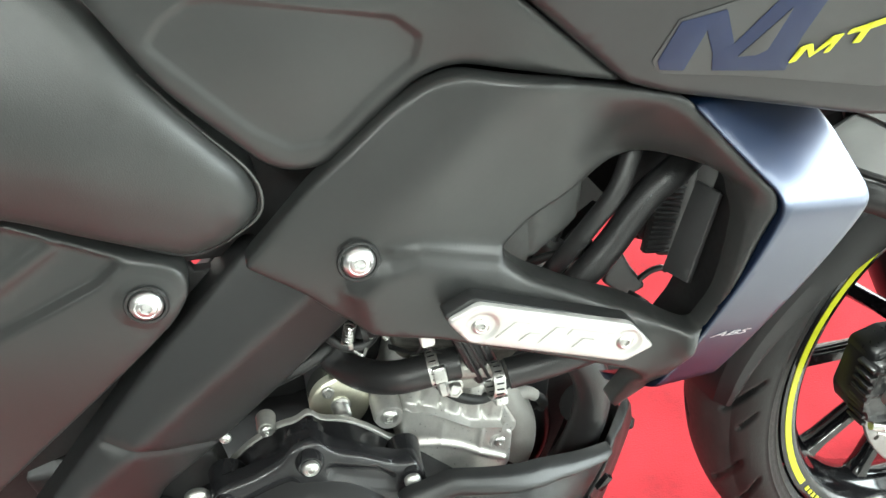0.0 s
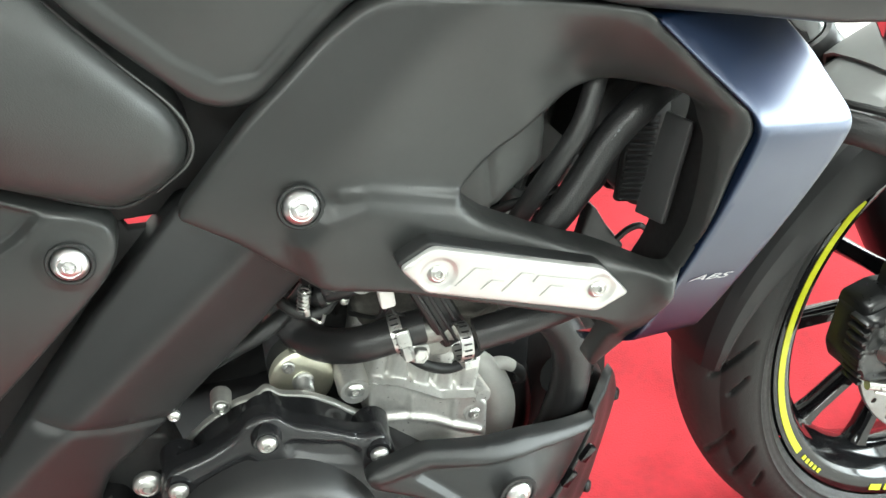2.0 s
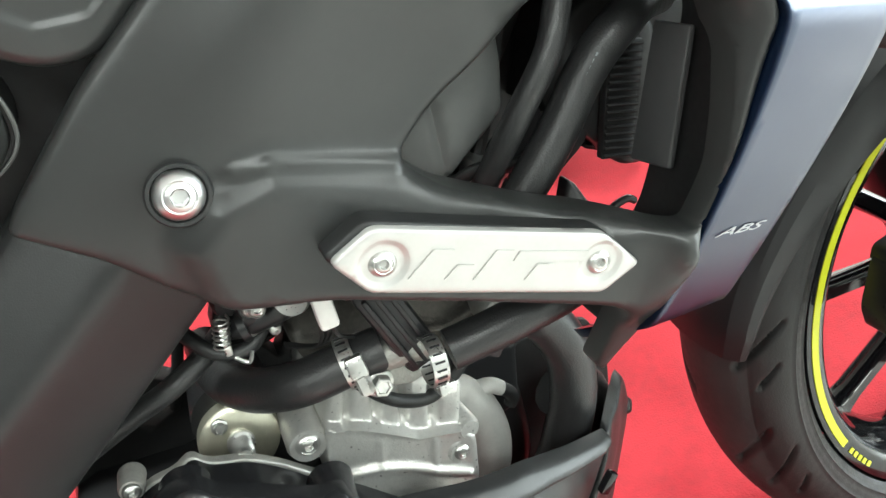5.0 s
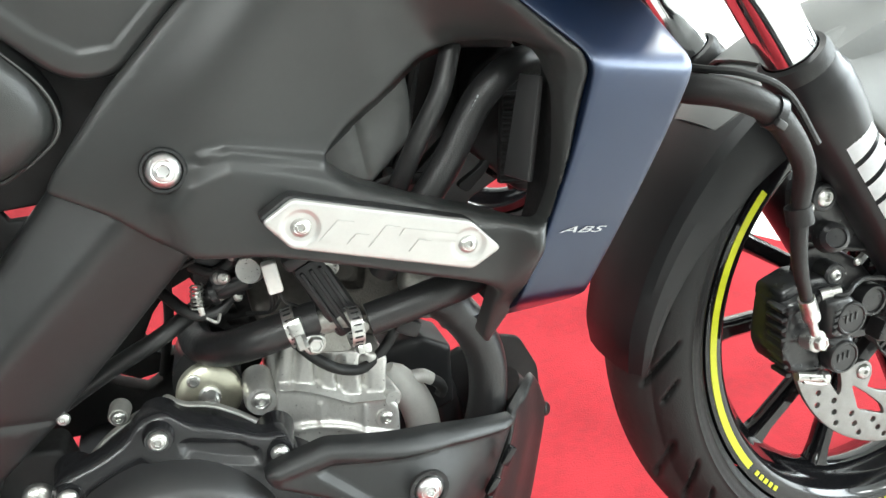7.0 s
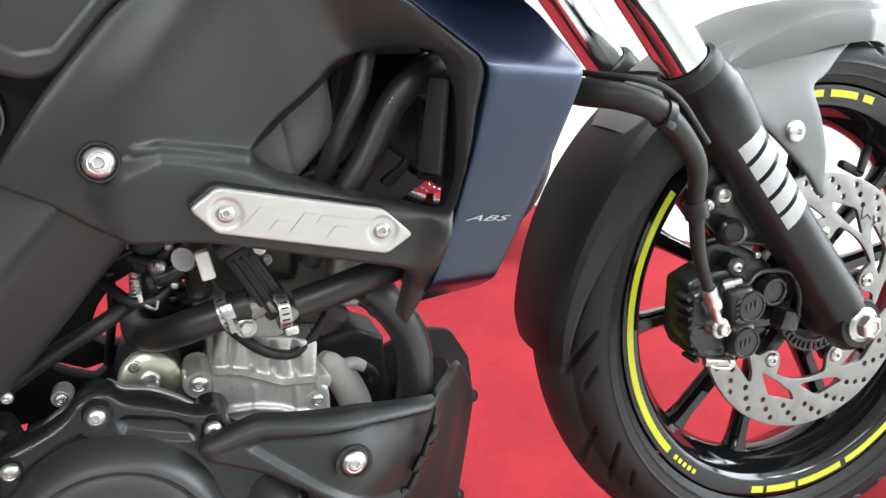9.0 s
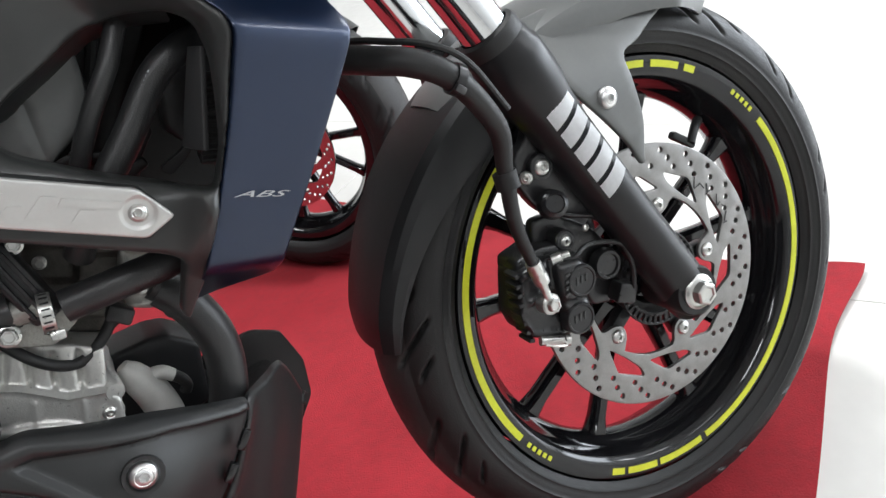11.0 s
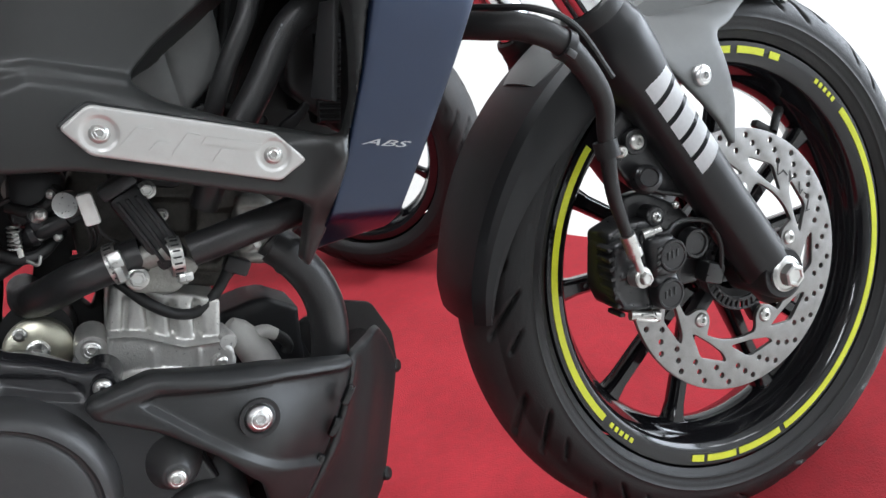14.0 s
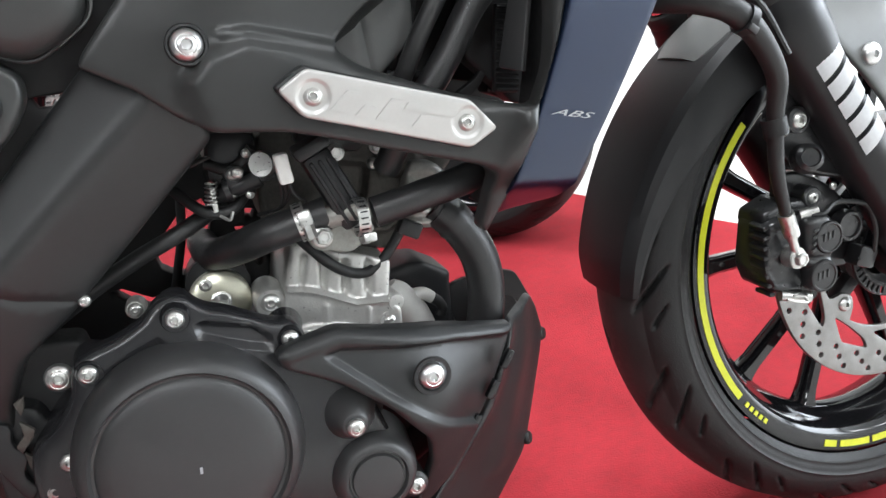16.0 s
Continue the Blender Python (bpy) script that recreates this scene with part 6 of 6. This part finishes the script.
part("fender_crown", arc_shell(60, 113, crown_section, 48, lambda f: (1.0, 0.001)), FENDER_GREY, bike, "grey plastic front fender crown")
TAIL = [(-0.047, 0.302), (-0.041, 0.3085), (-0.02, 0.3120), (0.0, 0.3125), (0.02, 0.3120), (0.041, 0.3085), (0.047, 0.302)]
part("crown_tail", arc_shell(104, 126, TAIL, 20, lambda f: (1.0 - 0.30 * f ** 6, 0.0015 - 0.015 * max(0.0, 1 - (22 * f - 1) / 62) ** 1.5)), FENDER_GREY, bike, "grey tail of the fender crown")
STAY = [(-0.150, 0.588), (-0.11, 0.600), (-0.06, 0.603), (0.0, 0.602), (0.06, 0.596), (0.110, 0.588), (0.125, 0.580), (0.094, 0.579), (0.059, 0.571), (0.022, 0.560), (0.0, 0.551), (-0.026, 0.548), (-0.024, 0.518), (-0.021, 0.485), (-0.025, 0.467), (-0.031, 0.447), (-0.036, 0.447), (-0.045, 0.469), (-0.074, 0.509), (-0.105, 0.553), (-0.125, 0.578)]
stay_face = spread_surface([(-0.14, 0.588, -0.072), (-0.11, 0.57, -0.090), (-0.062, 0.52, -0.102), (-0.03, 0.45, -0.098), (-0.028, 0.54, -0.094), (0.0, 0.555, -0.080), (0.06, 0.572, -0.062), (0.12, 0.582, -0.030), (-0.10, 0.600, -0.058), (0.0, 0.600, -0.052), (0.06, 0.595, -0.042)])
stay = part("fender_stay", panel(STAY, stay_face, r=0.003, depth=0.006, step=0.007, corner=0.010), FENDER_GREY, bike, "grey plastic fender side with a pointed stay")
bolt(stay, (-0.0615, -0.104, 0.520), (0.1, -1, 0.05), 0.0098, BOLT, "chrome button-head bolt")

# -- front brake caliper --
CAL = [(-0.1865, 0.4050), (-0.1975, 0.3640), (-0.1925, 0.3420), (-0.1700, 0.3310), (-0.1480, 0.3255), (-0.1330, 0.3360), (-0.1215, 0.3800), (-0.1270, 0.4010), (-0.1450, 0.4060), (-0.1660, 0.4080)]
cal = part("brake_caliper", panel(CAL, -0.1065, r=0.008, depth=0.044, step=0.004, corner=0.006, relief=[
    ("zone", [(-0.1850, 0.3990), (-0.1940, 0.3640), (-0.1890, 0.3470), (-0.1650, 0.3400), (-0.1600, 0.3680), (-0.1640, 0.3990)], -0.004, 0.004),
    ("ridge", [(-0.1570, 0.4020), (-0.1610, 0.3700), (-0.1580, 0.3340)], -0.005, 0.006),
    ("ridge", [(-0.1850, 0.3760), (-0.1650, 0.3800)], 0.004, 0.006)]), CALIPER_BLACK, bike, "black two-piston brake caliper with ribbed back")
part("piston_housing", panel([(-0.1560, 0.4020), (-0.1600, 0.3350), (-0.1480, 0.3270), (-0.1350, 0.3360), (-0.1225, 0.3800), (-0.1290, 0.3990)], -0.1150, r=0.009, depth=0.030, step=0.004, corner=0.008,
     relief=[("ridge", [(-0.1600, 0.3650), (-0.1300, 0.3580)], -0.003, 0.005)]), CALIPER_BLACK, cal)
part("bridge", panel([(-0.1830, 0.4120), (-0.1860, 0.4000), (-0.1600, 0.3960), (-0.1300, 0.3960), (-0.1330, 0.4100), (-0.1580, 0.4160)], -0.094, r=0.005, depth=0.034, step=0.005, corner=0.004), CALIPER_BLACK, cal)
for k in range(8):
    f = k / 7
    part("caliper_rib", block((-0.1862 - 0.0105 * math.sin(1.15 * f + 0.35) + 0.004 * f * f, -0.093, 0.4040 - 0.0640 * f), (0.0060, 0.020, 0.0042), (0, -8 + 26 * f, 0), 0.0012), CALIPER_BLACK, cal)
for px_, pz_ in ((-0.1365, 0.3790), (-0.1470, 0.3450)):
    part("piston_cap", lathe([(0.0155, -0.010), (0.0150, 0.0006), (0.0140, 0.0020), (0.0125, 0.0022), (0.0118, 0.0012), (0.0, 0.0012)], (px_, -0.1150, pz_), (0, -1, 0.05), 28), CALIPER_BLACK, cal)
    for k in range(3):
        part("cast_mark", block((px_ - 0.0055 + 0.005 * k, -0.1164, pz_ + 0.0015), (0.0020, 0.0014, 0.0070), (0, 14, 0), 0.0003), COVER_GREY, cal)
for k in range(4):
    part("cast_mark", block((-0.1490 - 0.0016 * k, -0.1155, 0.3900 - k * 0.0058), (0.0052, 0.0016, 0.0026), (0, -14, 0), 0.0004), COVER_GREY, cal)
part("pad_pin", lathe([(0.0, 0.0), (0.0045, 0.0), (0.0045, 0.022), (0.006, 0.023), (0.006, 0.028), (0.0, 0.028)], (-0.186, -0.104, 0.337), (0.9, -0.2, -0.35), 12), STEEL, cal)
bracket = part("bracket", panel([(-0.1330, 0.5300), (-0.1420, 0.5100), (-0.1580, 0.4960), (-0.1600, 0.4760), (-0.1530, 0.4590), (-0.1475, 0.4487), (-0.1385, 0.4379), (-0.1150, 0.4240), (-0.0914, 0.4137), (-0.0740, 0.3960), (-0.0660, 0.3780), (-0.0500, 0.3700), (-0.0600, 0.4200), (-0.0900, 0.4800), (-0.1150, 0.5300)], -0.0885, r=0.0035, depth=0.012, step=0.006, corner=0.004,
     relief=[("ridge", [(-0.1450, 0.4510), (-0.1370, 0.4415), (-0.1150, 0.4280), (-0.0930, 0.4180), (-0.0760, 0.4000)], 0.0022, 0.004)]), CALIPER_BLACK, bike, "black cast caliper lug on the fork leg")
part("caliper_carrier", panel([(-0.1500, 0.4350), (-0.1300, 0.4330), (-0.1080, 0.4180), (-0.0900, 0.4020), (-0.0720, 0.3720), (-0.0720, 0.3380), (-0.0860, 0.3200), (-0.1080, 0.3260), (-0.1140, 0.3500), (-0.1120, 0.3800), (-0.1300, 0.4020), (-0.1560, 0.4100)], -0.0780, r=0.003, depth=0.010, step=0.006, corner=0.006), CALIPER_BLACK, cal, "black steel caliper carrier plate")
bolt(bracket, (-0.1362, -0.0945, 0.4842), (0, -1, 0.05), 0.0082, STEELBOLT)
part("spacer", lathe([(0.0115, -0.012), (0.0115, 0.003), (0.0100, 0.004), (0.0082, 0.004)], (-0.1362, -0.0925, 0.4842), (0, -1, 0.05), 26), CALIPER_BLACK, bracket)
bolt(bracket, (-0.1520, -0.0925, 0.4800), (-0.6, -0.8, 0.05), 0.0060, STEELBOLT)
for at, r in (((-0.1307, -0.0945, 0.4104), 0.0056), ((-0.1060, -0.0930, 0.4125), 0.0036)):
    bolt(cal, at, (0, -1, 0.05), r, STEELBOLT)
part("lug", lathe([(0.0105, -0.014), (0.0100, 0.001), (0.0085, 0.0025), (0.0, 0.0025)], (-0.1307, -0.0925, 0.4104), (0, -1, 0.05), 24), CALIPER_BLACK, cal)
part("slide_pin_boot", lathe([(0.0, 0.0), (0.0125, 0.0), (0.0135, 0.003), (0.0115, 0.006), (0.0130, 0.009), (0.0110, 0.012), (0.0120, 0.015), (0.0085, 0.018), (0.0075, 0.0165), (0.0, 0.0165)], (-0.1350, -0.0930, 0.4475), (-0.25, -0.85, 0.35), 28), CALIPER_BLACK, bracket, "ribbed rubber pin boot")
part("slide_pin_cap", lathe([(0.0, 0.0), (0.0150, 0.0), (0.0152, 0.008), (0.0135, 0.0115), (0.0110, 0.0115), (0.0100, 0.0095), (0.0, 0.0095)], (-0.0910, -0.0820, 0.3665), (0, -1, 0.05), 32), CALIPER_BLACK, cal, "round black pin cap")
part("sensor_lead", tube([(-0.148, -0.104, 0.402), (-0.135, -0.110, 0.400), (-0.122, -0.106, 0.402), (-0.104, -0.100, 0.398), (-0.078, -0.100, 0.385), (-0.070, -0.100, 0.360), (-0.072, -0.098, 0.335)], 0.0024, 8), RUBBER, cal)
part("wheel_sensor", block((-0.0800, -0.090, 0.332), (0.022, 0.018, 0.020), (0, 30, 0), 0.003), CALIPER_BLACK, cal)
part("bleed_valve", lathe([(0.0050, -0.004), (0.0050, 0.005), (0.0034, 0.006), (0.0034, 0.013), (0.0, 0.013)], (-0.1500, -0.103, 0.4035), (0.9, -0.3, 0.05), 12), STEEL, cal)
part("retaining_clip", tube([(-0.186, -0.113, 0.336), (-0.176, -0.116, 0.331), (-0.167, -0.116, 0.3275), (-0.171, -0.116, 0.3345), (-0.181, -0.115, 0.3385)], 0.0012, 6), STEEL, cal)
part("banjo_union", lathe([(0.0095, -0.007), (0.0095, 0.004), (0.0, 0.004)], (-0.1725, -0.1125, 0.3722), (0.1, -1, 0.1), 24), STEEL, cal, "bright banjo union")
bolt(cal, (-0.1725, -0.1165, 0.3722), (0.1, -1, 0.1), 0.0085, HEXBOLT)
part("hose_neck", tube([(-0.1725, -0.115, 0.376), (-0.1740, -0.115, 0.388), (-0.1760, -0.115, 0.398)], [0.0042, 0.0038, 0.005], 12), STEEL, cal)
part("hose_ferrule", lathe([(0.0, 0.0), (0.0070, 0.0), (0.0072, 0.008), (0.0066, 0.010), (0.0070, 0.012), (0.0068, 0.024), (0.0, 0.024)], (-0.1745, -0.115, 0.3955), (-0.25, -0.12, 0.95), 18), STEEL, cal, "crimped steel hose end")
BR = [(-0.1805, -0.118, 0.418), (-0.191, -0.127, 0.462), (-0.190, -0.132, 0.508), (-0.191, -0.140, 0.546), (-0.217, -0.146, 0.592), (-0.243, -0.140, 0.613), (-0.268, -0.115, 0.623), (-0.300, -0.060, 0.640), (-0.30, 0.0, 0.70)]
part("brake_hose", tube(BR, [0.0050, 0.0062, 0.0068, 0.0084, 0.0098, 0.0104, 0.0106, 0.0106, 0.0106], 16), RUBBER, bike, "black sheathed brake hose looping to the caliper")
part("brake_hose_wire", tube([(x + 0.012, y - 0.002, z + 0.010) for x, y, z in BR[3:]], 0.0026, 8), RUBBER, bike)
part("hose_guide", lathe([(0.0100, -0.0035), (0.0118, -0.0035), (0.0118, 0.0035), (0.0100, 0.0035)], (-0.2165, -0.146, 0.592), (-0.75, 0.0, 0.6), 22), BLACK_METAL, bike)
part("hose_guide", block((-0.2205, -0.1575, 0.5865), (0.009, 0.005, 0.006), (0, 45, 0), 0.0015), COVER_GREY, bike)
part("hose_tie", lathe([(0.0090, -0.007), (0.0100, -0.007), (0.0100, 0.007), (0.0090, 0.007)], (-0.190, -0.130, 0.500), (0.0, 0.1, 1.0), 18), RUBBER, bike)

# ---- the second motorcycle behind ----
other = new("motorcycle")
other.matrix_world = pose(-0.138, 0.8435, FLOOR, 0, 0, -50) @ pose(0, 0, 0, -3) @ Matrix.Scale(0.847, 4)
other.empty_display_size = 0.1
tagged(other, label="second black motorcycle parked behind on the red carpet", category="motorcycle")
far_wheel = wheel(other, pose(0, 0, 0.3025, 0, 0, 0), 20, False)
tagged(far_wheel, label="black cast front wheel with a drilled disc")
FC = Vector((0, 0, 0.299))
part("fender", arc_shell(48, 128, CROWN, 40, lambda f: (1.0, 0.006)), BLACK_METAL, other)
for s in (-1, 1):
    o = Vector((0.005, s * 0.09, 0.30))
    part("fork_leg", lathe([(0.0, -0.03), (0.024, -0.028), (0.026, 0.0), (0.0255, 0.25), (0.031, 0.29), (0.031, 0.33), (0.022, 0.34)], o, FD, 24), FORK_BLACK, other)
    part("fork_tube", lathe([(0.0205, 0.335), (0.0205, 0.60), (0.0, 0.60)], o, FD, 24), CHROME, other)
part("tank_cover", panel([(-0.62, 0.98), (-0.44, 0.80), (-0.22, 0.74), (-0.12, 0.82), (-0.2, 0.93), (-0.36, 1.0)], -0.13, r=0.02, depth=0.26, step=0.03), RED_PLASTIC, other, "red tank cover")
part("engine", block((-0.58, 0.0, 0.42), (0.26, 0.22, 0.22), (0, 20, 0), 0.02), BLACK_METAL, other)
part("frame", panel([(-0.75, 0.55), (-0.40, 0.76), (-0.30, 0.70), (-0.55, 0.50), (-0.9, 0.42)], -0.10, r=0.01, depth=0.2, step=0.03), BLACK_METAL, other)
part("seat", block((-0.85, 0.0, 0.80), (0.5, 0.24, 0.08), (0, 6, 0), 0.03), VINYL, other)
rear = wheel(other, pose(-1.335, 0, 0.3025), 35, False)
rear.name = "rear_wheel"
tagged(rear, label="black cast rear wheel")
part("swingarm", block((-1.05, -0.05, 0.34), (0.58, 0.03, 0.05), (0, -3, 0), 0.006), BLACK_METAL, other)

# ---- the front end above, which shades the wheel and the carpet ----
part("headlight", panel([(-0.02, 0.90), (0.10, 0.98), (0.16, 0.93), (0.17, 0.84), (0.08, 0.78), (-0.03, 0.80)], -0.10, r=0.03, depth=0.20, step=0.02, corner=0.03), PLASTIC, bike, "black headlight housing")
part("triple_clamp", block((-0.195, -0.005, 0.80), (0.06, 0.24, 0.035), (0, -25, 0), 0.010), FORK_BLACK, bike)
part("handlebar", tube([(-0.33, -0.40, 0.985), (-0.27, -0.24, 1.00), (-0.235, -0.09, 0.965), (-0.235, 0.08, 0.965), (-0.27, 0.23, 1.00), (-0.33, 0.39, 0.985)], 0.012, 14), BLACK_METAL, bike, "black steel handlebar")

# ---- the rear of the first motorcycle, out of sight behind the covers ----
rear = wheel(bike, pose(-1.335, 0, 0.305, -4.3, 0, 0), 20, False)
rear.name = "rear_wheel"
tagged(rear, label="black cast rear wheel")
part("side_stand", tube([(-0.66, 0.10, 0.30), (-0.70, 0.19, 0.15), (-0.73, 0.262, -0.02)], 0.010, 10), BLACK_METAL, bike)

# ---- floor tiles, one by one ----
count = 0
for i in range(-9, 10):
    for j in range(-9, 10):
        c = JOINT + ALONG * (SIDE * (i + 0.5)) + ACROSS * (SIDE * (j + 0.5))
        if X0 + 0.42 < c.x < X1 - 0.42 and Y0 + 0.42 < c.y < Y1 - 0.42:
            t = new("tile", tile_mesh)
            t.parent = floor
            t.matrix_local = Matrix.Translation((c.x, c.y, FLOOR)) @ Matrix.Rotation(radians(TURN), 4, "Z")
